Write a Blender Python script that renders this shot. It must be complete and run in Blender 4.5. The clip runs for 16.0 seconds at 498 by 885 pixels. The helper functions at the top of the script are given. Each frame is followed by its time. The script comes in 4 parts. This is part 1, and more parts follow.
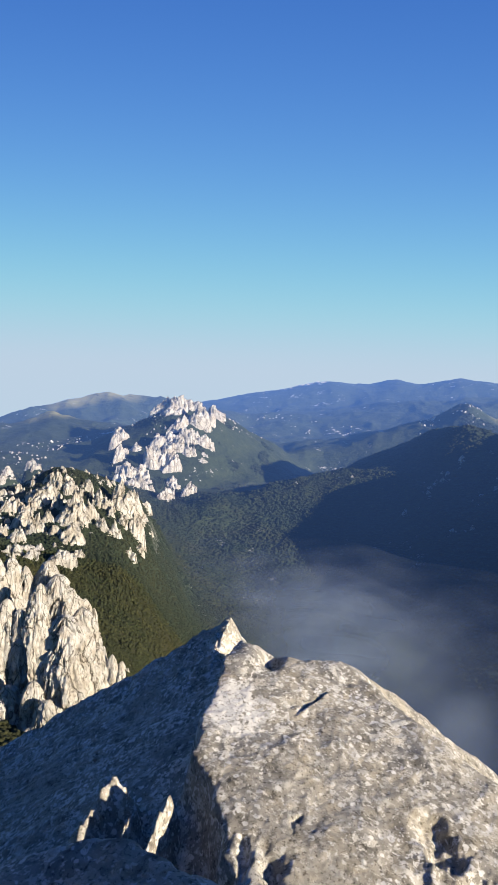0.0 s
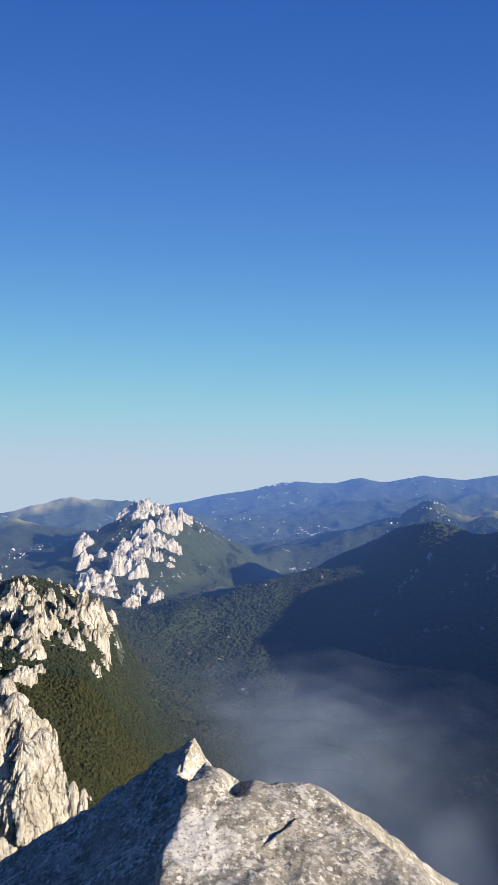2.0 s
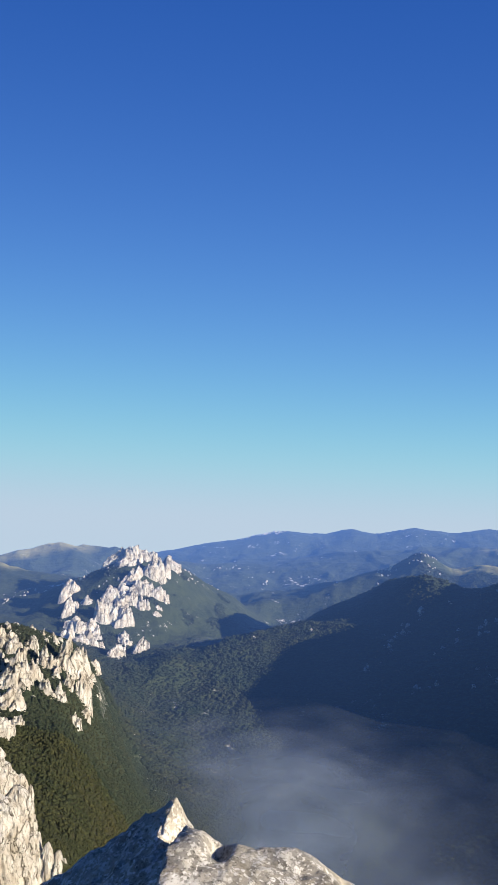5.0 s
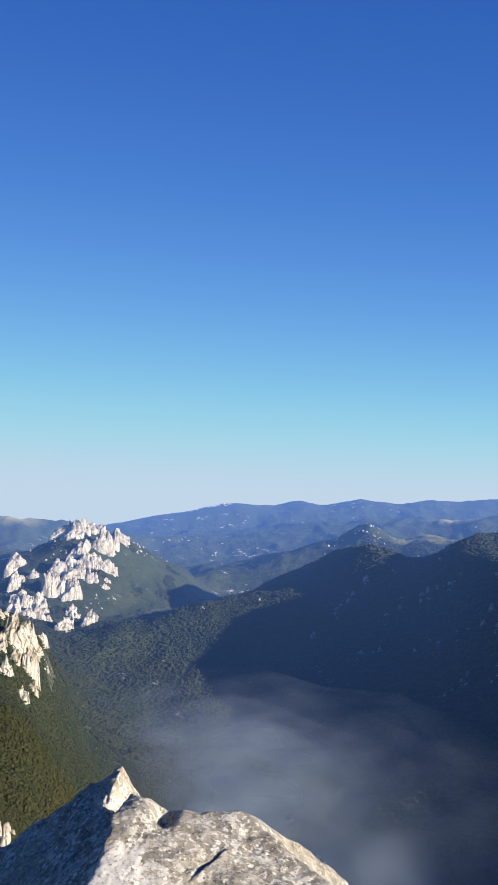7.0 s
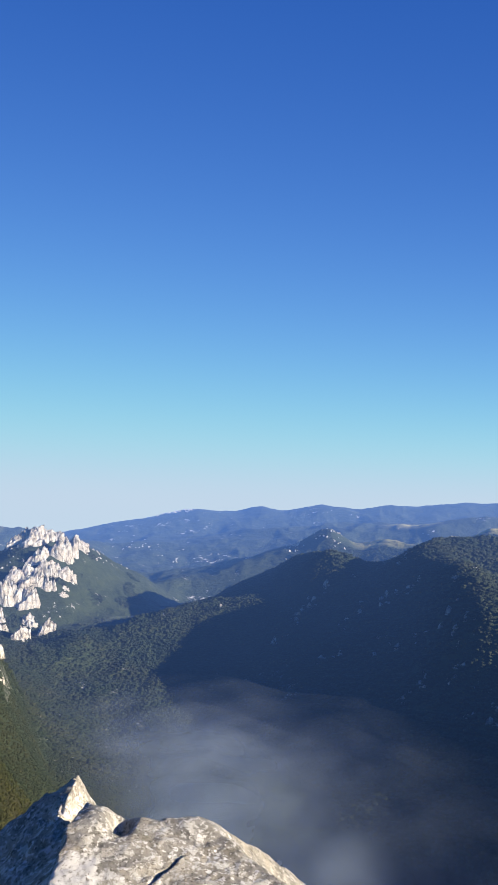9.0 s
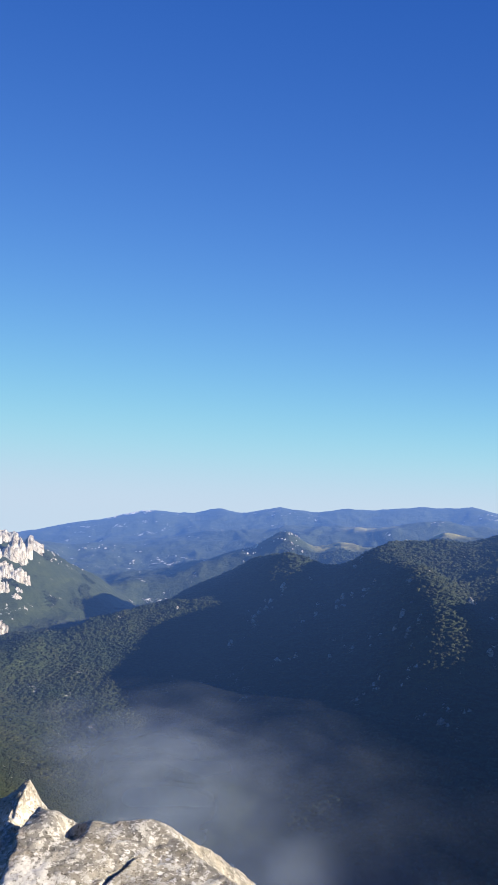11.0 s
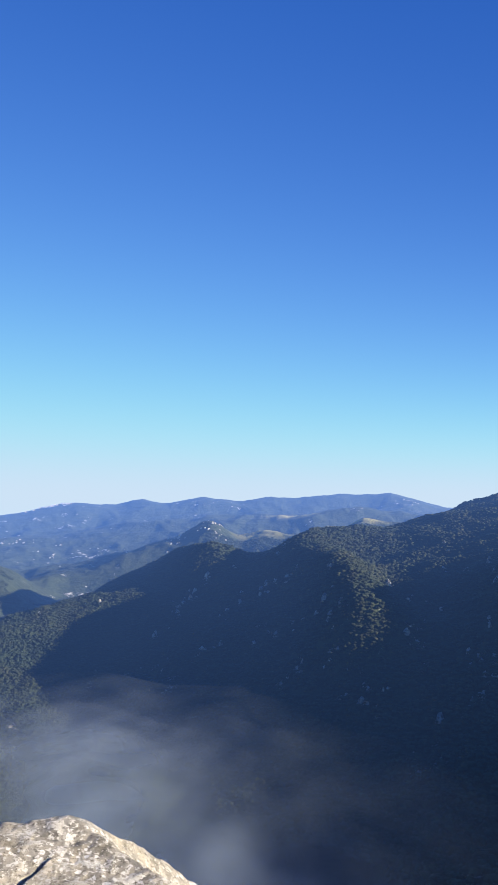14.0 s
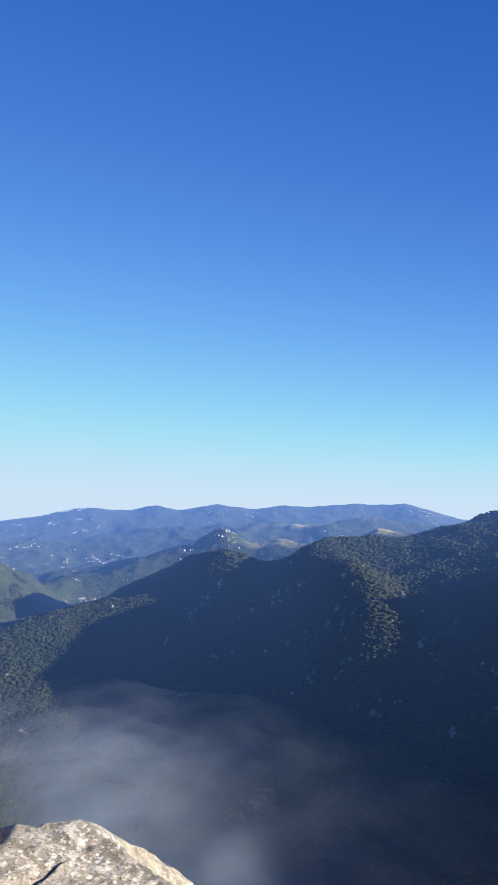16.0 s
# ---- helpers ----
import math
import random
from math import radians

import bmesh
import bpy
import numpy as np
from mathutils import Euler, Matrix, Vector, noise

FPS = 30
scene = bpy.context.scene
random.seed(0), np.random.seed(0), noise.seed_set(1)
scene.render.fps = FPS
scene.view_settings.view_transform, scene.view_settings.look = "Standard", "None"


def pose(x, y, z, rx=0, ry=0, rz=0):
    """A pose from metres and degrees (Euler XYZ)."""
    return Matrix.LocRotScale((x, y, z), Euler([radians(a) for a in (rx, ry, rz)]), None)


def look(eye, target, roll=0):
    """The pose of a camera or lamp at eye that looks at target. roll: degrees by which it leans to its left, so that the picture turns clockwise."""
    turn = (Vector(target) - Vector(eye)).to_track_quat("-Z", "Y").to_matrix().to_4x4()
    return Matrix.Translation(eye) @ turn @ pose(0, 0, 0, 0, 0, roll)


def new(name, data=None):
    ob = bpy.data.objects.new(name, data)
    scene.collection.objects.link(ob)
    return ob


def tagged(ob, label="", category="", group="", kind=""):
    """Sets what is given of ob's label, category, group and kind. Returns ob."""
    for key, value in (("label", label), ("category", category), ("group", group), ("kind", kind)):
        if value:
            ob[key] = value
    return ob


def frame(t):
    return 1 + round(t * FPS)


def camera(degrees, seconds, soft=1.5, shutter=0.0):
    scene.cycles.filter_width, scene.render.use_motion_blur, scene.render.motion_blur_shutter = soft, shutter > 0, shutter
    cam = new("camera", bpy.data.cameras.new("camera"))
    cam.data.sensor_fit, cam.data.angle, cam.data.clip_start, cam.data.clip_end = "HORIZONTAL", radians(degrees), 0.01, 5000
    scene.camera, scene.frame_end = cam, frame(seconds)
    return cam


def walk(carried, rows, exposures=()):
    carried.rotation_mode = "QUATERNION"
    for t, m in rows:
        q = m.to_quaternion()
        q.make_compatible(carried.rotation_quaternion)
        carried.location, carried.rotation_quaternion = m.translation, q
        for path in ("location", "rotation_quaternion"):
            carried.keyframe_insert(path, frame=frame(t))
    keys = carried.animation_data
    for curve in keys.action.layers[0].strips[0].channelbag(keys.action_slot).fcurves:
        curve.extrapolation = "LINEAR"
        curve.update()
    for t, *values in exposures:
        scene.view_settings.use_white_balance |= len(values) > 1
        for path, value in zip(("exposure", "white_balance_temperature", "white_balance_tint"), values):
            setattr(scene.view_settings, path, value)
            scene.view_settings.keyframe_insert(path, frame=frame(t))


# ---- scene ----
LENS = 41.83
cam = camera(LENS, 16.0, soft=1.3)
# seconds, x, y, z, turn to the left from +y, tilt up, roll
PATH = [
    (0, -0.063, -0.011, -0.031, 8.10, -2.78, 1.08),
    (0.5, -0.077, 0.013, -0.044, 10.19, -2.93, 0.94),
    (1, -0.038, -0.036, -0.005, 6.92, 1.48, 1.60),
    (1.5, -0.024, -0.059, 0.010, 5.44, 5.14, 0.46),
    (2, -0.010, -0.062, 0.017, 5.25, 6.14, -0.33),
    (2.5, -0.010, -0.070, 0.018, 4.99, 7.31, -0.61),
    (3, -0.015, -0.076, 0.024, 5.01, 8.14, -0.00),
    (3.5, -0.019, -0.075, 0.025, 4.62, 8.50, 0.46),
    (4, -0.013, -0.079, 0.024, 4.70, 9.10, 0.13),
    (6.3, -0.014, -0.001, 0.000, 4.28, 11.23, 1.86),
    (6.5, -0.013, -0.006, 0.004, 4.36, 10.21, 1.53),
    (7, 0.000, 0.000, 0.000, 0.00, 8.00, 0.29),
    (7.5, 0.008, -0.013, -0.003, -0.35, 8.07, 0.44),
    (8, 0.008, -0.010, -0.006, -0.80, 8.13, 0.23),
    (8.5, 0.011, 0.006, -0.013, -1.69, 8.05, 0.39),
    (8.7, 0.012, 0.012, -0.018, -2.68, 8.32, 0.00),
    (10.8, 0.015, -0.048, -0.004, -5.80, 8.84, 0.27),
    (11, 0.015, -0.051, -0.003, -7.01, 8.70, 0.33),
    (11.5, 0.038, -0.005, -0.018, -9.39, 6.71, 0.65),
    (12, 0.068, 0.034, -0.055, -17.75, 5.89, -1.06),
    (12.5, 0.048, 0.087, -0.055, -13.43, 5.89, -0.05),
    (13, 0.056, 0.117, -0.067, -12.24, 6.78, -1.22),
    (13.5, 0.053, 0.125, -0.070, -13.06, 7.18, -0.84),
    (14, 0.048, 0.127, -0.078, -13.87, 7.72, -1.27),
    (14.5, 0.049, 0.133, -0.083, -12.98, 7.84, -1.65),
    (15, 0.048, 0.133, -0.079, -12.56, 7.63, -1.74),
    (15.5, 0.051, 0.140, -0.083, -12.85, 7.75, -1.73),
    (16, 0.032, 0.139, -0.087, -12.55, 8.44, -0.16),
]


def view(x, y, z, yaw, pitch, roll):
    a, b = radians(yaw), radians(pitch)
    ahead = Vector((-math.sin(a) * math.cos(b), math.cos(a) * math.cos(b), math.sin(b)))
    return look((x, y, z), Vector((x, y, z)) + ahead, roll)


EXPOSURES = [(0.0, 1.19), (1.2, 1.15), (2.5, 1.12), (4.0, 1.17), (6.5, 1.16), (7.0, 1.26), (7.5, 1.28), (8.5, 1.28), (11.0, 1.32), (12.0, 1.46), (16.0, 1.45)]
walk(cam, [(t, view(*p)) for t, *p in PATH], EXPOSURES)

# ---- light: low morning sun, from behind the camera's right shoulder ----
SUN_AZ, SUN_EL = 118.0, 13.0   # degrees to the right of +y, and up
world = bpy.data.worlds.new("sky")
world.use_nodes = True
scene.world = world
wn, wl = world.node_tree.nodes, world.node_tree.links
sky = wn.new("ShaderNodeTexSky")
sky.sky_type, sky.sun_disc = "NISHITA", False
sky.sun_elevation, sky.sun_rotation = radians(SUN_EL), radians(SUN_AZ)
sky.altitude, sky.air_density, sky.dust_density, sky.ozone_density = 1000, 0.6, 0.0, 2.0
# a clear dry morning: the sky changes little from side to side
way, squeeze, unit = wn.new("ShaderNodeTexCoord"), wn.new("ShaderNodeVectorMath"), wn.new("ShaderNodeVectorMath")
squeeze.operation, squeeze.inputs[1].default_value, unit.operation = "MULTIPLY", (0.35, 1.0, 1.0), "NORMALIZE"
wl.new(way.outputs["Generated"], squeeze.inputs[0]), wl.new(squeeze.outputs[0], unit.inputs[0]), wl.new(unit.outputs[0], sky.inputs["Vector"])
# the sky's red, green and blue, graded as a phone's camera shows them: gain, exponent, most, softness
split, join = wn.new("ShaderNodeSeparateColor"), wn.new("ShaderNodeCombineColor")
wl.new(sky.outputs["Color"], split.inputs["Color"])
for k, (gain, power, most, soft) in enumerate(((0.149, 1.34, 0.224, 0.50), (0.147, 1.45, 0.279, 0.543), (0.1737, 1.12, 0.338, 0.46))):
    up, by, cap = wn.new("ShaderNodeMath"), wn.new("ShaderNodeMath"), wn.new("ShaderNodeMath")
    up.operation, up.inputs[1].default_value = "POWER", power
    by.operation, by.inputs[1].default_value = "MULTIPLY", gain
    cap.operation, cap.inputs[1].default_value, cap.inputs[2].default_value = "SMOOTH_MIN", most, soft
    wl.new(split.outputs[k], up.inputs[0])
    wl.new(up.outputs[0], by.inputs[0])
    wl.new(by.outputs[0], cap.inputs[0])
    wl.new(cap.outputs[0], join.inputs[k])
wn["Background"].inputs["Strength"].default_value = 1.0
wl.new(join.outputs["Color"], wn["Background"].inputs["Color"])
sun = new("sun", bpy.data.lights.new("sun", "SUN"))
sun.data.energy, sun.data.angle, sun.data.color = 5.0, radians(0.53), (1.0, 0.88, 0.73)
sa, se = radians(SUN_AZ), radians(SUN_EL)
sun.matrix_world = look((math.sin(sa) * math.cos(se) * 50, math.cos(sa) * math.cos(se) * 50, math.sin(se) * 50), (0, 0, 0))


# ---- noise ----
def _lattice(ix, iy, seed):
    h = (ix.astype(np.int64) * 374761393 + iy.astype(np.int64) * 668265263 + seed * 982451653) & 0xFFFFFFFF
    h = ((h ^ (h >> 13)) * 1274126177) & 0xFFFFFFFF
    h = ((h ^ (h >> 16)) * 2246822519) & 0xFFFFFFFF
    return ((h ^ (h >> 15)) & 0xFFFFFF) / float(0xFFFFFF) * 2 - 1


def vnoise(x, y, seed=0):
    """Smooth value noise, -1 to 1."""
    ix, iy = np.floor(x), np.floor(y)
    fx, fy = x - ix, y - iy
    fx, fy = fx * fx * fx * (fx * (fx * 6 - 15) + 10), fy * fy * fy * (fy * (fy * 6 - 15) + 10)
    a, b = _lattice(ix, iy, seed), _lattice(ix + 1, iy, seed)
    c, d = _lattice(ix, iy + 1, seed), _lattice(ix + 1, iy + 1, seed)
    return (a + (b - a) * fx) * (1 - fy) + (c + (d - c) * fx) * fy


def fbm(x, y, octaves=4, seed=0, gain=0.5):
    total, amp = 0.0, 1.0
    for k in range(octaves):
        total = total + amp * vnoise(x + 17.3 * k, y - 9.1 * k, seed + k)
        x, y, amp = x * 0.8 * 2.1 - y * 0.6 * 2.1, x * 0.6 * 2.1 + y * 0.8 * 2.1, amp * gain
    return total


def ridged(x, y, octaves=4, seed=0):
    total, amp = 0.0, 1.0
    for k in range(octaves):
        total = total + amp * (1 - 2 * np.abs(vnoise(x, y, seed + k)))
        x, y, amp = x * 1.7 - y * 1.2, x * 1.2 + y * 1.7, amp * 0.5
    return total


def smooth(a, b, x):
    u = np.clip((x - a) / (b - a), 0, 1)
    return u * u * (3 - 2 * u)


# ---- the lie of the land: rises and hollows outward from the summit ----
# each: degrees to the right, distance in metres, degrees above eye level
LAND = []


def rise(*places):
    LAND.append(places)


# below the summit
rise((-180, 7, -60), (180, 7, -60))
# first drop
rise((-180, 28, -55), (-31, 28, -48), (-16, 28, -60), (-8, 28, -70), (40, 28, -70), (60, 28, -60), (180, 28, -50))
# upper slope
rise((-180, 110, -30), (-31, 110, -31), (-20, 110, -37), (-14, 110, -44), (-8, 110, -54), (40, 110, -62), (70, 110, -50), (110, 110, -25), (180, 110, -25))
# slope above the buttress
rise((-180, 240, -20), (-60, 240, -24), (-31, 240, -22.6), (-24, 240, -23.6), (-20, 240, -26.5), (-18, 240, -30), (-14, 240, -35.5), (-8, 240, -47), (20, 250, -54), (40, 230, -55), (70, 240, -42), (100, 250, -20), (180, 240, -20))
# wooded slope
rise((-180, 430, -14), (-60, 430, -16), (-31, 430, -16), (-24, 430, -17.5), (-18, 430, -20.6), (-15.5, 440, -22.9), (-13, 450, -25.6), (-10.5, 465, -30), (-8, 480, -36.5), (20, 480, -37.5), (40, 420, -39), (55, 380, -30), (75, 430, -22), (100, 450, -14), (180, 430, -14))
# valley side
rise((-180, 620, -10), (-60, 620, -11), (-31, 620, -11.2), (-24, 620, -12), (-19.5, 620, -12.9), (-17.5, 630, -14.6), (-15, 650, -17.4), (-11, 700, -21.4), (-4, 760, -24.5), (10, 760, -24.8), (24, 700, -25.6), (40, 540, -29.8), (55, 560, -25), (75, 600, -19), (100, 620, -11), (180, 620, -11))
# near ridge and valley floor
rise((-180, 820, -8), (-60, 800, -8), (-31, 780, -7.2), (-27, 790, -6.9), (-24.6, 800, -5.6), (-22, 810, -5.9), (-19, 840, -7.1), (-17, 870, -8.9), (-15.5, 900, -12.5), (-13, 950, -16.4), (-8, 1150, -16.2), (0, 1200, -15.6), (8, 1120, -16.2), (16, 1000, -17.6), (24, 880, -19.6), (31, 760, -22.4), (40, 640, -26.2), (55, 850, -19), (75, 850, -16), (100, 800, -12), (180, 820, -9))
# hill foot
rise((-180, 1250, -7), (-60, 1200, -9), (-31, 1150, -9.5), (-24, 1150, -9.5), (-19, 1200, -9.8), (-16.5, 1250, -11), (-12.5, 1300, -12.6), (-8, 1360, -11.9), (-4, 1400, -11.2), (0, 1430, -10.2), (4, 1430, -9.8), (8, 1400, -8.8), (16, 1300, -9.2), (23, 1220, -9.6), (31, 1120, -9.6), (40, 1020, -10.5), (46, 1080, -12), (55, 1250, -9), (75, 1200, -9), (110, 1200, -9), (180, 1250, -8))
# patch hill
rise((-180, 1650, -6), (-60, 1550, -8), (-31, 1500, -7.6), (-23, 1500, -7), (-19, 1490, -7.6), (-16.5, 1480, -8.3), (-15.5, 1480, -8.5), (-12.5, 1500, -8.1), (-10, 1540, -7.75), (-8.1, 1570, -7.4), (-5.4, 1600, -6.7), (-3.1, 1620, -6.15), (-0.2, 1640, -5.55), (1.4, 1640, -5.3), (4.0, 1620, -5.3), (5.2, 1570, -5.9), (7, 1520, -6.6), (10, 1490, -6.6), (13, 1470, -6.3), (19, 1480, -5.6), (23, 1520, -4.0), (31, 1450, -3.2), (38, 1380, -3.0), (40, 1370, -3.2), (42, 1350, -6), (46, 1400, -8), (55, 1600, -5), (75, 1500, -6), (100, 1500, -8), (180, 1650, -7))
# right hill crest
rise((-180, 2050, -6), (-60, 2000, -6), (-31, 1850, -4.6), (-26, 1820, -5.2), (-22, 1740, -6.0), (-19, 1680, -6.9), (-16, 1660, -7.6), (-13, 1670, -7.7), (-10, 1720, -7.4), (-7, 1760, -7.3), (-4, 1790, -7.0), (-2, 1820, -6.5), (-0.2, 1850, -5.5), (1.6, 1880, -4.55), (4.6, 1890, -3.2), (5.7, 1880, -2.8), (7.3, 1850, -1.85), (8.9, 1820, -1.3), (10.6, 1790, -1.75), (13, 1730, -2.3), (15.9, 1680, -2.2), (18.4, 1710, -1.5), (21.4, 1790, -0.4), (25.2, 1860, -0.1), (28, 1950, 0.35), (29.8, 2050, 0.9), (32.1, 2200, 1.6), (33.5, 2320, 2.0), (35, 2420, 2.4), (38.6, 2520, 2.75), (40.5, 2500, 2.2), (44, 2200, -2.5), (50, 2000, -5), (55, 1900, -3), (80, 1900, -4), (180, 2050, -6))
# basin behind the hill
rise((-180, 2300, -5), (-31, 2250, -3.4), (-24, 2250, -3.2), (-21, 2150, -2.8), (-19, 2110, -1.9), (-17, 2090, -1.0), (-15.9, 2080, -0.4), (-14.5, 2070, 0.0), (-13, 2070, -0.2), (-11.6, 2080, -0.4), (-10.7, 2120, -0.6), (-9.5, 2160, -1.2), (-8.2, 2200, -1.8), (-6.5, 2230, -2.7), (-5, 2240, -3.7), (-3.5, 2240, -4.9), (-2, 2220, -5.7), (0, 2200, -5.6), (3, 2200, -4.6), (6, 2200, -4.0), (11, 2200, -3.4), (20, 2200, -3.4), (25, 2150, -2.5), (31, 2400, -1), (35, 2640, 0.8), (40, 2720, 0), (50, 2400, -4), (80, 2300, -4), (180, 2300, -5))
# grassy middle hills
rise((-180, 2750, -4), (-31, 2650, -1.4), (-28, 2650, -1.6), (-25, 2650, -0.6), (-22.5, 2650, -1.3), (-18, 2600, -1.9), (-12, 2550, -1.7), (-10, 2500, -2.0), (-8.2, 2450, -2.8), (-6.5, 2420, -3.3), (-5, 2400, -3.8), (-3.7, 2390, -3.5), (0.9, 2450, -2.55), (3.8, 2520, -1.9), (7.2, 2600, -0.6), (9.1, 2640, 0.7), (10.4, 2650, 1.35), (11.6, 2650, 0.2), (13, 2650, -0.4), (15.1, 2650, 0.2), (17.5, 2650, -0.3), (20, 2650, 0.2), (22, 2650, 0.0), (23.5, 2650, 0.8), (26, 2650, 0.2), (31, 2750, 0.2), (35, 2850, 0), (40, 2900, 0), (180, 2750, -4))
# hollow
rise((-180, 3000, -4), (-31, 2950, -2.2), (-20, 2950, -1.8), (-12, 3000, -2.0), (-8, 3000, -2.3), (-4, 3000, -2.5), (0, 3000, -2.2), (4, 2950, -1.6), (8, 2950, -1.0), (11, 2950, -0.9), (24, 2950, -0.8), (40, 3100, -1), (180, 3000, -4))
# blue range
rise((-180, 3500, -3), (-31, 3400, -0.9), (-29, 3400, -0.9), (-27.1, 3400, -0.25), (-24.6, 3400, 0.2), (-22.3, 3450, 0.8), (-19.9, 3500, 1.2), (-16.6, 3500, 0.9), (-13, 3500, 0.3), (-8, 3550, -0.5), (-2, 3550, -0.2), (4, 3550, 0.6), (10, 3550, 1.1), (16, 3500, 1.3), (22, 3500, 1.7), (27, 3550, 1.3), (33, 3600, 0.9), (180, 3500, -3))
# hollow behind it
rise((-180, 3900, -2.5), (-30, 3850, -1.4), (-14, 3850, -0.7), (-4, 3900, 0.4), (6, 3850, 1.1), (20, 3850, 1.3), (33, 3900, 0.8), (180, 3900, -2.5))
# skyline
rise((-180, 4400, -2), (-29, 4350, -1.0), (-15, 4350, 0.1), (-10.7, 4400, 1.0), (-8.2, 4400, 1.45), (-5.3, 4450, 1.9), (-3.1, 4450, 2.45), (-1.1, 4450, 2.75), (1.6, 4450, 2.45), (2.5, 4450, 2.4), (4.5, 4450, 2.95), (6.4, 4400, 2.4), (9.8, 4300, 3.05), (12.9, 4300, 2.5), (15.7, 4300, 2.8), (17.4, 4300, 2.6), (21.6, 4350, 3.0), (23.6, 4350, 2.8), (26, 4350, 2.9), (27.9, 4350, 2.3), (31, 4400, 1.4), (34, 4400, 1.0), (180, 4400, -2))
# beyond
rise((-180, 4900, -1.2), (-29, 4900, -0.95), (-20, 4900, -0.6), (0, 4900, 1.2), (25, 4900, 1.5), (31, 4900, 1.45), (36, 4900, 1.5), (60, 4900, 0), (180, 4900, -1.2))


AZ = np.arange(-180, 180.05, 0.1)


def _soft(values, width):
    k = np.exp(-0.5 * (np.arange(-30, 31) * 0.1 / width) ** 2)
    return np.convolve(np.pad(values, 30, mode="edge"), k / k.sum(), mode="valid")


TABLE_R, TABLE_Z = [], []
for row in LAND:
    a = np.array(row, float)
    TABLE_R.append(_soft(np.interp(AZ, a[:, 0], a[:, 1]), 0.5))
    TABLE_Z.append(TABLE_R[-1] * np.tan(np.radians(_soft(np.interp(AZ, a[:, 0], a[:, 2]), 0.42))))

# spurs that run down from the crests: places along them, height over the slope, half width
SPURS = [
    ([(610, 1700), (570, 1540), (515, 1330), (478, 1170), (452, 1080), (430, 1000)], (10, 34, 66, 88, 96, 24), 58),
    ([(500, 1600), (478, 1500), (465, 1400), (485, 1240)], (10, 36, 44, 16), 50),
    ([(325, 1740), (315, 1660), (300, 1560)], (10, 40, 8), 42),
    ([(790, 1120), (740, 985), (690, 870)], (6, 66, 14), 60),
]

# the unseen mountain behind the right shoulder, between the valley and the sun: its crest, x, y, z, shaped to cast the
# valley's shade
SHADE_RIDGE = [(1324, -704, 16), (1465, -439, 61), (1653, -86, 74), (1785, 161, 90), (1808, 205, 96), (1822, 232, 98), (1842, 269, 114), (1860, 302, 146), (1873, 327, 184), (1901, 380, 226), (1944, 461, 249), (2000, 567, 252), (2043, 647, 256), (2071, 700, 268), (2113, 779, 280), (2141, 832, 266), (2216, 973, 126)]


def shade_ridge_rise(x, y):
    out = np.full_like(x, -1e4)
    for (x0, y0, z0), (x1, y1, z1) in zip(SHADE_RIDGE, SHADE_RIDGE[1:]):
        dx, dy = x1 - x0, y1 - y0
        t = np.clip(((x - x0) * dx + (y - y0) * dy) / (dx * dx + dy * dy), 0, 1)
        out = np.maximum(out, z0 + t * (z1 - z0) - 0.62 * np.hypot(x - x0 - t * dx, y - y0 - t * dy))
    return out


def spur_rise(x, y):
    out = np.zeros_like(x)
    for line, rise, wide in SPURS:
        best, high = np.full_like(x, 1e9), np.zeros_like(x)
        for (x0, y0), (x1, y1), h0, h1 in zip(line, line[1:], rise, rise[1:]):
            dx, dy = x1 - x0, y1 - y0
            t = np.clip(((x - x0) * dx + (y - y0) * dy) / (dx * dx + dy * dy), 0, 1)
            d = np.hypot(x - x0 - t * dx, y - y0 - t * dy)
            near = d < best
            best, high = np.where(near, d, best), np.where(near, h0 + t * (h1 - h0), high)
        out = out + high * np.exp(-0.5 * (best / wide) ** 2)
    return out


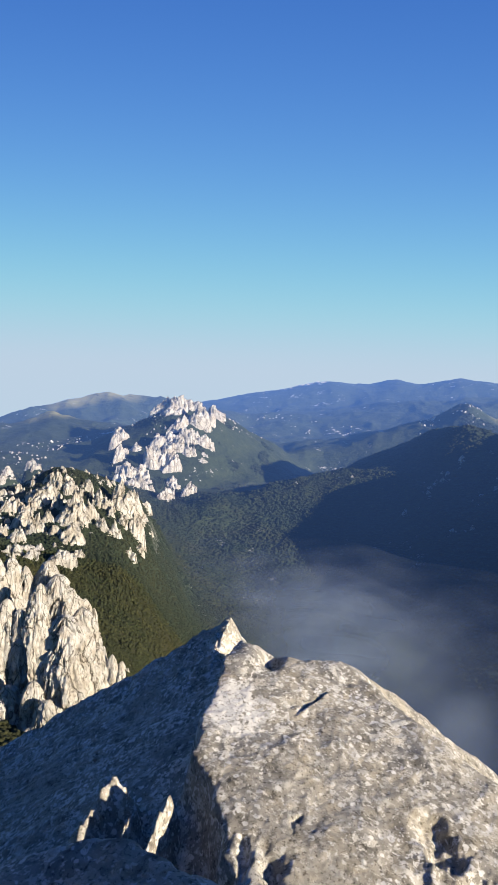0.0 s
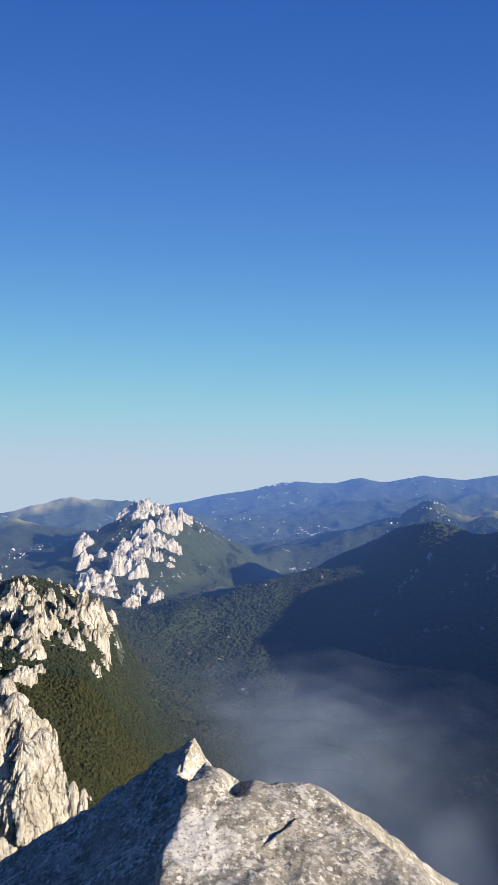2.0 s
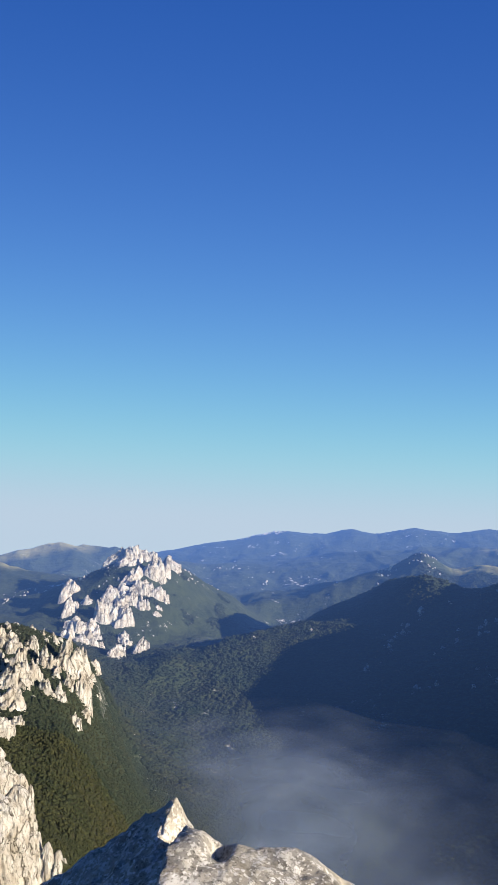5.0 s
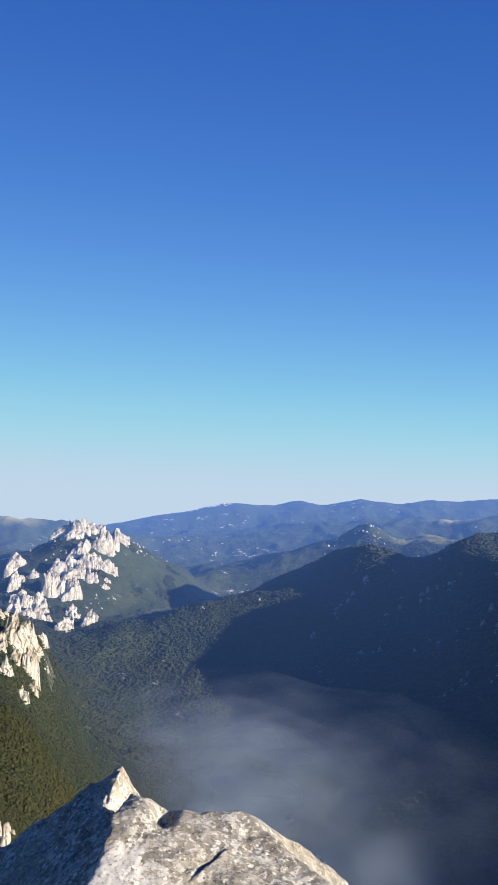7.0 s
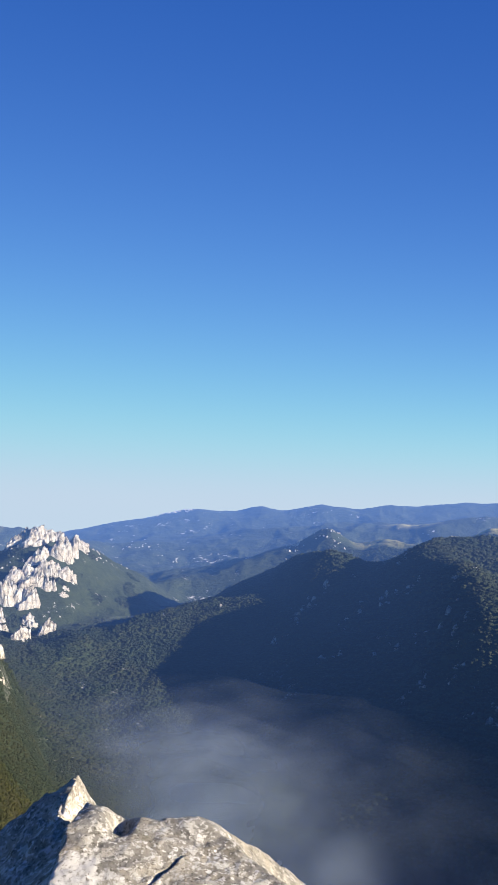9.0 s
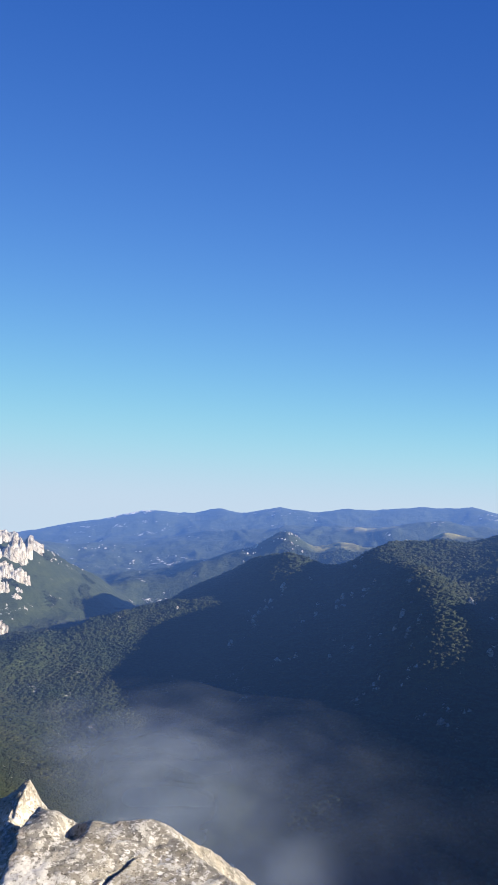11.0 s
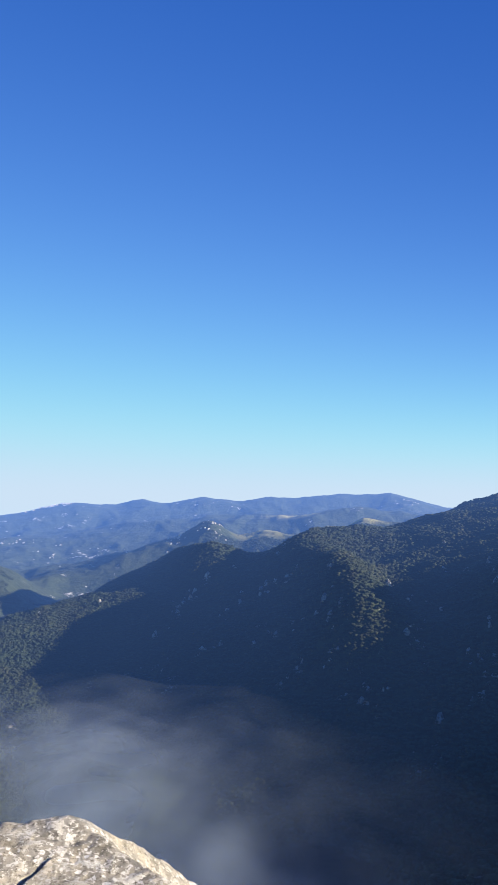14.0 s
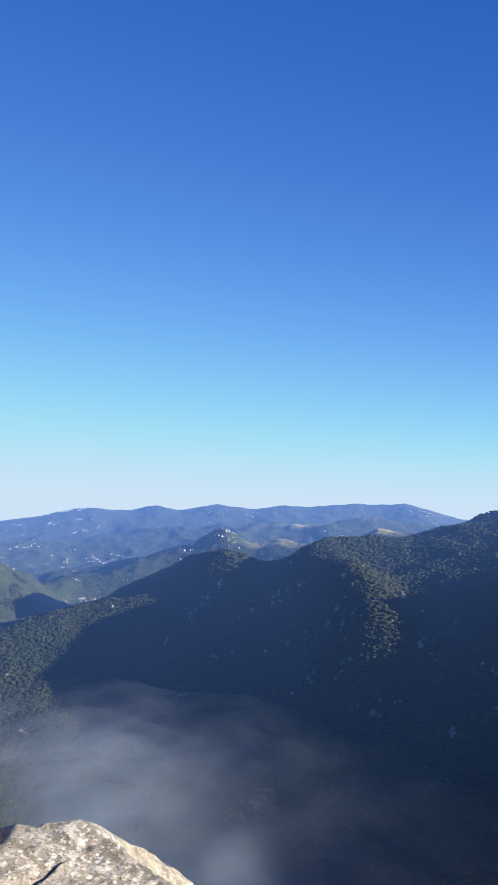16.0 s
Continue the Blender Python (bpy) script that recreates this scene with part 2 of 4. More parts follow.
def ground_z(x, y):
    """The height of the land at places given as arrays."""
    x, y = np.asarray(x, float), np.asarray(y, float)
    shape, x, y = x.shape, x.ravel(), y.ravel()
    r, az = np.hypot(x, y), np.degrees(np.arctan2(x, y))
    n = len(LAND)
    R = np.stack([np.interp(az, AZ, v) for v in TABLE_R])
    Z = np.stack([np.interp(az, AZ, v) for v in TABLE_Z])
    h, slope = np.diff(R, axis=0), np.diff(Z, axis=0) / np.diff(R, axis=0)
    m = np.zeros_like(Z)
    w1, w2 = 2 * h[1:] + h[:-1], h[1:] + 2 * h[:-1]
    same = slope[:-1] * slope[1:] > 0
    with np.errstate(divide="ignore", invalid="ignore"):
        mid = (w1 + w2) / (w1 / slope[:-1] + w2 / slope[1:])
    m[1:-1] = np.where(same, mid, 0)
    m[0], m[-1] = slope[0], slope[-1]
    k = np.clip((R <= r).sum(0) - 1, 0, n - 2)
    i = np.arange(len(x))
    t = np.clip((r - R[k, i]) / h[k, i], 0, 1)
    hh = h[k, i]
    z = ((2 * t**3 - 3 * t**2 + 1) * Z[k, i] + (t**3 - 2 * t**2 + t) * hh * m[k, i]
         + (3 * t**2 - 2 * t**3) * Z[k + 1, i] + (t**3 - t**2) * hh * m[k + 1, i])
    z = np.maximum(z + spur_rise(x, y), shade_ridge_rise(x, y))
    far = smooth(2200, 2800, r) * (1 - 0.7 * smooth(4000, 4400, r))
    z = z + far * (16 * ridged(x / 420, y / 420, 4, 33) - 6)
    rough = smooth(30, 1100, r) * (1 - 0.45 * smooth(2200, 4300, r))
    z = z + rough * (7.5 * ridged(x / 210, y / 210, 4, 5) + 3.5 * fbm(x / 55, y / 55, 3, 11))
    z = z + (1 - rough) * 1.2 * fbm(x / 9, y / 9, 3, 21) * smooth(6, 60, r)
    return z.reshape(shape)

# the great crags: degrees to the right, metres, degrees up to the top, degrees wide and high
NEAR_RIDGE = ((-19.16, 740, -6.15, 1.59, 2.66), (-18.72, 760, -7.51, 1.99, 1.16), (-17.93, 710, -8.82, 1.09, 2.17), (-18.05, 770, -7.03, 0.74, 2.13), (-19.61, 670, -9.77, 0.74, 1.2), (-22.95, 680, -6.99, 1.99, 2.71), (-23.45, 670, -8.17, 1.99, 1.61), (-21.77, 690, -7.82, 1.09, 1.53), (-25.25, 730, -6.34, 1.24, 1.27), (-24.8, 750, -5.16, 0.79, 1.52), (-24.11, 750, -5.55, 1.74, 1.33), (-23.42, 740, -6.12, 0.99, 1.05), (-26.38, 730, -6.56, 0.99, 1.27), (-25.84, 720, -7.04, 1.24, 1.27))
RIDGE_FOOT = ((-26.61, 710, -7.49, 1.09, 1.49), (-27.28, 680, -8.64, 1.39, 1.48), (-26.29, 650, -8.67, 1.24, 2.0), (-27.72, 720, -7.46, 0.99, 1.02), (-28.6, 720, -7.67, 0.99, 1.01), (-25.25, 670, -8.46, 0.74, 1.27), (-24.78, 640, -9.79, 0.99, 0.89), (-23.4, 630, -9.83, 1.49, 1.46), (-20.81, 670, -9.17, 0.74, 1.15), (-20.47, 670, -10.13, 1.39, 0.76), (-21.07, 720, -7.01, 0.99, 1.39), (-20.35, 720, -7.59, 0.99, 1.06), (-22.25, 750, -6.28, 1.09, 0.77), (-27.72, 620, -10.01, 1.09, 1.01))
RIDGE_TOPS = ((-28.16, 580, -11.27, 1.49, 1.09), (-27.0, 600, -11.28, 1.24, 0.78), (-24.31, 570, -11.91, 1.99, 1.3), (-26.6, 570, -11.81, 0.99, 0.87), (-22.87, 600, -11.96, 0.89, 0.7), (-18.58, 660, -12.03, 0.99, 0.66), (-19.14, 700, -9.05, 0.74, 1.06), (-17.11, 870, -8.0, 0.74, 0.68), (-17.61, 690, -11.57, 0.6, 0.72), (-28.82, 650, -9.64, 0.74, 1.1), (-22.23, 680, -8.53, 0.7, 1.19), (-24.56, 700, -7.06, 0.7, 1.42))
CROWN = ((-16.06, 2060, 0.6, 0.88, 0.85), (-15.34, 2060, 1.03, 0.99, 1.27), (-14.39, 2040, 1.36, 1.1, 1.53), (-13.53, 2060, 0.94, 0.88, 0.79), (-12.88, 2060, 0.78, 0.77, 0.62), (-14.79, 2030, 0.4, 1.32, 0.7))
EAST_WALL = ((-12.24, 1980, 0.63, 0.99, 1.92), (-12.75, 1970, -0.23, 0.99, 0.96), (-11.7, 2010, 0.42, 0.88, 1.49), (-11.16, 2060, 0.43, 0.88, 0.9), (-10.71, 2060, -0.1, 0.55, 0.47))
KEEP = ((-14.12, 1950, -0.45, 0.99, 1.16), (-14.52, 1940, -1.09, 0.88, 0.84), (-13.56, 1910, -1.4, 1.1, 1.05), (-15.45, 1910, -1.61, 1.32, 1.15), (-16.05, 1890, -2.24, 1.1, 1.04), (-14.91, 1870, -2.03, 1.1, 1.56), (-14.34, 1870, -2.07, 0.77, 1.52), (-13.34, 1900, -1.82, 0.88, 1.05), (-12.59, 1910, -1.92, 0.77, 0.9), (-11.95, 1910, -2.19, 0.77, 0.88), (-11.61, 1920, -2.66, 0.55, 0.5), (-13.51, 1860, -2.97, 0.66, 1.04), (-13.04, 1860, -3.29, 0.55, 0.92))
KEEP_FOOT = ((-16.64, 1820, -3.07, 0.88, 1.95), (-16.22, 1820, -3.38, 0.88, 1.68), (-15.59, 1820, -3.39, 0.99, 1.69), (-14.96, 1810, -3.6, 0.99, 1.54), (-14.53, 1810, -3.91, 0.77, 1.24), (-16.93, 1830, -3.59, 0.48, 1.13), (-12.01, 1870, -3.71, 0.55, 0.52), (-12.21, 1850, -4.23, 0.77, 0.46), (-14.78, 1740, -5.75, 0.88, 1.11), (-15.27, 1580, -6.66, 0.99, 1.3), (-14.94, 1610, -7.17, 0.55, 0.6), (-13.52, 1610, -6.21, 0.77, 1.38), (-13.09, 1730, -6.58, 0.66, 0.61), (-13.7, 1590, -6.88, 0.55, 0.81))
PILLARS = ((-19.27, 1990, -1.46, 0.99, 1.3), (-19.65, 1970, -2.03, 0.77, 1.23), (-19.3, 1870, -3.16, 0.88, 1.36), (-18.84, 1890, -3.37, 0.44, 0.71), (-17.88, 1900, -2.96, 0.66, 0.62), (-18.93, 1790, -4.59, 1.32, 1.11), (-19.31, 1710, -4.99, 0.88, 1.5), (-18.41, 1770, -4.9, 0.99, 1.01), (-18.26, 1640, -5.91, 0.88, 0.9), (-17.4, 1770, -4.71, 0.88, 1.22), (-17.57, 1650, -5.52, 0.99, 1.41), (-16.94, 1730, -5.93, 0.66, 0.7), (-16.71, 1680, -6.64, 0.55, 0.5))
STRAYS = ((-26.6, 1500, -4.3, 0.63, 0.56), (-26.2, 1490, -4.58, 0.54, 0.47), (-28.5, 1400, -4.89, 0.61, 0.84), (-28.2, 1400, -5.22, 0.44, 0.65), (-28.9, 1390, -5.49, 0.52, 0.74))

# each stands on a rocky knoll: place, level of its top, height, radius
KNOLLS = []


def land_z(x, y):
    """The height of the land with its knolls."""
    z = ground_z(x, y)
    lift = np.zeros_like(z)
    for kx, ky, foot, high, wide in KNOLLS:
        d = np.hypot(x - kx, y - ky)
        near = d < 2.2 * wide
        lift[near] = np.maximum(lift[near], np.minimum(high * np.exp(-((d[near] / wide) ** 3)), foot - z[near]))
    return z + lift


def crag_foot(az, r, top, wide_deg, high_deg):
    """Where a crag stands, its foot, its top and its width, in metres."""
    x, y, wide = r * math.sin(radians(az)), r * math.cos(radians(az)), r * radians(wide_deg)
    return x, y, r * math.tan(radians(top - high_deg)), r * math.tan(radians(top)), wide


for crag_row in NEAR_RIDGE + RIDGE_FOOT + RIDGE_TOPS + CROWN + EAST_WALL + KEEP + KEEP_FOOT + PILLARS + STRAYS:
    x, y, foot, high, wide = crag_foot(*crag_row)
    high = foot - float(ground_z(np.array([x]), np.array([y]))[0])
    if high > 0:
        KNOLLS.append((x, y, foot, high, max(0.75 * wide, 0.42 * high)))


# ---- materials ----
def material(name, roughness=0.9):
    m = bpy.data.materials.new(name)
    m.use_nodes = True
    b = m.node_tree.nodes["Principled BSDF"]
    b.inputs["Roughness"].default_value = roughness
    b.inputs["Specular IOR Level"].default_value = 0.25
    return m, m.node_tree.nodes, m.node_tree.links, b


def tex_noise(nodes, links, coord, scale, detail=6.0, rough=0.6, distortion=0.0):
    t = nodes.new("ShaderNodeTexNoise")
    t.inputs["Scale"].default_value, t.inputs["Detail"].default_value = scale, detail
    t.inputs["Roughness"].default_value, t.inputs["Distortion"].default_value = rough, distortion
    links.new(coord, t.inputs["Vector"])
    return t.outputs["Fac"]


def ramp(nodes, links, fac, stops):
    r = nodes.new("ShaderNodeValToRGB")
    e = r.color_ramp.elements
    while len(e) < len(stops):
        e.new(0.5)
    for k, (p, c) in enumerate(stops):
        e[k].position = p
        e[k].color = (*c, 1) if len(c) == 3 else c
    links.new(fac, r.inputs["Fac"])
    return r.outputs["Color"]


def mix(nodes, links, fac, a, b, kind="MIX"):
    m = nodes.new("ShaderNodeMix")
    m.data_type, m.blend_type = "RGBA", kind
    for s, v in ((0, fac), (6, a), (7, b)):
        if isinstance(v, (int, float)):
            m.inputs[s].default_value = v
        elif isinstance(v, tuple):
            m.inputs[s].default_value = (*v, 1)
        else:
            links.new(v, m.inputs[s])
    return m.outputs[2]


def bump(nodes, links, height, strength, distance, under=None):
    b = nodes.new("ShaderNodeBump")
    b.inputs["Strength"].default_value, b.inputs["Distance"].default_value = strength, distance
    links.new(height, b.inputs["Height"])
    if under:
        links.new(under, b.inputs["Normal"])
    return b.outputs["Normal"]


def place(nodes):
    return nodes.new("ShaderNodeNewGeometry").outputs["Position"]


# painted haze: metres at which its glow begins, and its greatest strength
HAZE_FROM, HAZE_STRENGTH = 500.0, 0.215
G = (0, 0, 0)
W = (1, 1, 1)


def land_material():
    """Wooded slopes with turf, bare earth and flecks of karst."""
    m, n, l, b = material("wooded_slope", 0.95)
    p = place(n)
    woods = ramp(n, l, tex_noise(n, l, p, 0.09, 8, 0.7), [(0.3, (0.014, 0.018, 0.006)), (0.55, (0.026, 0.029, 0.010)), (0.75, (0.050, 0.045, 0.018))])
    drift = tex_noise(n, l, p, 0.006, 5, 0.6)
    turf = ramp(n, l, drift, [(0.45, (0.028, 0.028, 0.011)), (0.7, (0.050, 0.042, 0.018))])
    c = mix(n, l, ramp(n, l, drift, [(0.5, G), (0.66, (0.6,) * 3)]), woods, turf)
    flecks = ramp(n, l, tex_noise(n, l, p, 0.05, 10, 0.75), [(0.66, G), (0.69, W)])
    where = ramp(n, l, tex_noise(n, l, p, 0.008, 3, 0.5), [(0.5, G), (0.6, W)])
    f = mix(n, l, 1.0, flecks, where, "MULTIPLY")
    c = mix(n, l, f, c, (0.40, 0.38, 0.34))
    l.new(c, b.inputs["Base Color"])
    l.new(bump(n, l, tex_noise(n, l, p, 0.16, 6, 0.7), 0.8, 5.0), b.inputs["Normal"])
    return m


def paint_haze(n, l, b, p):
    """Paints haze into the material as faint blue emission, stronger the farther the place lies."""
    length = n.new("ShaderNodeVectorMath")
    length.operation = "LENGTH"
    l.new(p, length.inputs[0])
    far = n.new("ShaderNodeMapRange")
    far.inputs["From Min"].default_value, far.inputs["From Max"].default_value = HAZE_FROM, 4600
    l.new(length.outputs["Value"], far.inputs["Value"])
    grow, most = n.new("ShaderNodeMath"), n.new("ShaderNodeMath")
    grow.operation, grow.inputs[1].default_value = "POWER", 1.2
    most.operation, most.inputs[1].default_value = "MULTIPLY", HAZE_STRENGTH
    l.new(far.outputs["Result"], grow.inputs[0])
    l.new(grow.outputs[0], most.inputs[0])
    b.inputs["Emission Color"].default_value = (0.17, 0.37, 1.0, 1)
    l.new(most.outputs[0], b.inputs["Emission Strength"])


# grassy hilltops: degrees to the right, metres, how wide
MEADOWS = ((-25.0, 2650, 150), (-23.2, 3430, 170), (-20.0, 3500, 200), (15.0, 2640, 150), (20.0, 2650, 130), (17.6, 3480, 190), (23.5, 2650, 130))


def distance_material():
    """The far ranges, with haze painted into the material as a blue glow."""
    m, n, l, b = material("hazed_ranges", 0.95)
    p = place(n)
    drift = tex_noise(n, l, p, 0.0035, 6, 0.62)
    c = ramp(n, l, tex_noise(n, l, p, 0.03, 8, 0.7), [(0.3, (0.016, 0.025, 0.010)), (0.7, (0.036, 0.046, 0.019))])
    xyz = n.new("ShaderNodeSeparateXYZ")
    l.new(p, xyz.inputs["Vector"])
    level = n.new("ShaderNodeCombineXYZ")
    l.new(xyz.outputs["X"], level.inputs["X"]), l.new(xyz.outputs["Y"], level.inputs["Y"])
    grassy = None
    for az, r, wide in MEADOWS:
        away = n.new("ShaderNodeVectorMath")
        away.operation, away.inputs[1].default_value = "DISTANCE", (r * math.sin(radians(az)), r * math.cos(radians(az)), 0)
        l.new(level.outputs["Vector"], away.inputs[0])
        spot = n.new("ShaderNodeMapRange")
        spot.inputs["From Min"].default_value, spot.inputs["From Max"].default_value = wide, wide * 0.35
        l.new(away.outputs["Value"], spot.inputs["Value"])
        grassy = spot.outputs["Result"] if grassy is None else mix(n, l, 1.0, grassy, spot.outputs["Result"], "LIGHTEN")
    grassy = mix(n, l, 1.0, grassy, ramp(n, l, tex_noise(n, l, p, 0.012, 6, 0.65), [(0.32, G), (0.44, W)]), "MULTIPLY")
    c = mix(n, l, grassy, c, (0.23, 0.21, 0.08))
    flecks = ramp(n, l, tex_noise(n, l, p, 0.016, 10, 0.75), [(0.60, G), (0.64, W)])
    where = ramp(n, l, tex_noise(n, l, p, 0.003, 3, 0.5), [(0.48, G), (0.56, W)])
    c = mix(n, l, mix(n, l, 1.0, flecks, where, "MULTIPLY"), c, (0.42, 0.40, 0.37))
    # bare rock where it is too steep for trees
    face = n.new("ShaderNodeNewGeometry")
    slope = n.new("ShaderNodeSeparateXYZ")
    l.new(face.outputs["Normal"], slope.inputs["Vector"])
    cliff = ramp(n, l, slope.outputs["Z"], [(0.30, W), (0.40, G)])
    ledges = ramp(n, l, tex_noise(n, l, p, 0.10, 8, 0.75), [(0.50, G), (0.56, W)])
    c = mix(n, l, mix(n, l, 1.0, cliff, ledges, "MULTIPLY"), c, (0.34, 0.32, 0.28))
    l.new(c, b.inputs["Base Color"])
    l.new(bump(n, l, tex_noise(n, l, p, 0.06, 6, 0.7), 0.8, 10.0), b.inputs["Normal"])
    paint_haze(n, l, b, p)
    return m




def limestone(name, size, light=(0.47, 0.45, 0.40), dark=(0.10, 0.09, 0.075), hazed=False):
    """Pale fluted karst limestone; size: metres of a typical flute."""
    m, n, l, b = material(name, 0.88)
    p = place(n)
    flat = n.new("ShaderNodeMapping")
    flat.inputs["Scale"].default_value = (1, 1, 0.28)
    l.new(p, flat.inputs["Vector"])
    streak = tex_noise(n, l, flat.outputs["Vector"], 1.0 / size, 8, 0.7, 0.6)
    c = ramp(n, l, streak, [(0.29, dark), (0.35, tuple(v * 0.8 for v in light)), (0.58, light)])
    stain = ramp(n, l, tex_noise(n, l, p, 0.35 / size, 5, 0.6), [(0.4, (0.72, 0.68, 0.62)), (0.6, W)])
    c = mix(n, l, 1.0, c, stain, "MULTIPLY")
    # joints: upright, wandering, dark inside
    joints = None
    for scale in (0.16 / size, 0.5 / size):
        v = n.new("ShaderNodeTexVoronoi")
        v.feature = "DISTANCE_TO_EDGE"
        v.inputs["Scale"].default_value = scale * 2.2
        shift = n.new("ShaderNodeTexNoise")
        shift.inputs["Scale"].default_value, shift.inputs["Detail"].default_value = 0.7 / size, 5
        l.new(p, shift.inputs["Vector"])
        bend = n.new("ShaderNodeVectorMath")
        bend.operation, bend.inputs[1].default_value = "MULTIPLY_ADD", (0.9 * size,) * 3
        l.new(shift.outputs["Color"], bend.inputs[0]), l.new(flat.outputs["Vector"], bend.inputs[2])
        l.new(bend.outputs["Vector"], v.inputs["Vector"])
        line = ramp(n, l, v.outputs["Distance"], [(0.0, (0.30, 0.28, 0.25) if joints is None else (0.55, 0.53, 0.5)), (0.03, W)])
        joints = line if joints is None else mix(n, l, 1.0, joints, line, "MULTIPLY")
    c = mix(n, l, 1.0, c, joints, "MULTIPLY")
    l.new(c, b.inputs["Base Color"])
    under = bump(n, l, joints, 0.8, size * 0.4)
    l.new(bump(n, l, streak, 1.0, size * 0.55, under), b.inputs["Normal"])
    # far rock glows faintly blue, as painted haze
    if hazed:
        paint_haze(n, l, b, p)
    return m


def foliage(name, low, high, hazed=False):
    m, n, l, b = material(name, 0.85)
    g = n.new("ShaderNodeNewGeometry")
    c = ramp(n, l, g.outputs["Random Per Island"], [(0.0, low), (0.6, tuple((u + v) / 2 for u, v in zip(low, high))), (1.0, high)])
    d = ramp(n, l, tex_noise(n, l, g.outputs["Position"], 0.012, 4, 0.6), [(0.35, (0.7, 0.85, 0.8)), (0.65, (1.2, 1.05, 0.85))])
    c = mix(n, l, 1.0, c, d, "MULTIPLY")
    l.new(c, b.inputs["Base Color"])
    l.new(bump(n, l, tex_noise(n, l, g.outputs["Position"], 0.9, 5, 0.75), 0.9, 1.2), b.inputs["Normal"])
    # haze painted on the far crowns as emission
    if hazed:
        paint_haze(n, l, b, g.outputs["Position"])
    return m


LAND_MAT = land_material()
# this one, and those passed True below, hold painted haze as emission
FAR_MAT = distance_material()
SPIRE_MAT = limestone("karst_limestone", 5.0)
# a darker grey limestone for the hillside outcrops
OUTCROP_MAT = limestone("darker_limestone", 4.0, (0.25, 0.25, 0.23), (0.08, 0.08, 0.065), True)
FAR_ROCK_MAT = limestone("hazed_limestone", 6.0, (0.45, 0.43, 0.385), (0.11, 0.10, 0.085), True)
BUTTRESS_MAT = limestone("cracked_limestone", 1.7)
WOODS_MAT = foliage("beech_and_pine_foliage", (0.021, 0.026, 0.010), (0.052, 0.053, 0.020))
FAR_WOODS_MAT = foliage("hazed_foliage", (0.018, 0.027, 0.012), (0.033, 0.039, 0.017), True)


# ---- builders ----
def mesh_from(name, verts, faces, mat, flat=False):
    """A mesh from arrays of places and of triangles or quads."""
    verts, faces = np.asarray(verts, np.float32), np.asarray(faces, np.int32)
    me = bpy.data.meshes.new(name)
    k = faces.shape[1]
    me.vertices.add(len(verts))
    me.vertices.foreach_set("co", verts.ravel())
    me.loops.add(faces.size)
    me.loops.foreach_set("vertex_index", faces.ravel())
    me.polygons.add(len(faces))
    me.polygons.foreach_set("loop_start", np.arange(0, faces.size, k, dtype=np.int32))
    me.polygons.foreach_set("use_smooth", np.full(len(faces), not flat))
    me.update(calc_edges=True)
    me.validate()
    me.materials.append(mat)
    return me


def grid_faces(rows, cols, wrap=False):
    i, j = np.meshgrid(np.arange(rows - 1), np.arange(cols if wrap else cols - 1), indexing="ij")
    a, b = i * cols + j, i * cols + (j + 1) % cols
    return np.stack([a, b, b + cols, a + cols], -1).reshape(-1, 4)


def land_sheet(name, r0, r1, step, mat):
    az = np.concatenate([np.arange(-33, 42, 0.15), np.arange(42, 327, 1.5)])
    r = np.exp(np.arange(math.log(r0), math.log(r1) + step * 0.5, step))
    r[-1] = r1
    rr, aa = np.meshgrid(r, np.radians(az), indexing="ij")
    x, y = rr * np.sin(aa), rr * np.cos(aa)
    v = np.stack([x, y, land_z(x, y)], -1).reshape(-1, 3)
    return new(name, mesh_from(name, v, grid_faces(len(r), len(az), True)[:, ::-1], mat))


# ---- land ----
SPLIT = 600.0
ground = tagged(land_sheet("ground", 7.0, SPLIT, 0.02, LAND_MAT),
                "steep wooded mountain slopes falling into a deep valley", "ground", kind="structure")
# all land from SPLIT outward; its material glows with painted haze
far_land = tagged(land_sheet("far_land", SPLIT, 4900.0, 0.007, FAR_MAT),
                  "mountain ranges with pale karst patches and painted blue haze", "mountains", kind="structure")


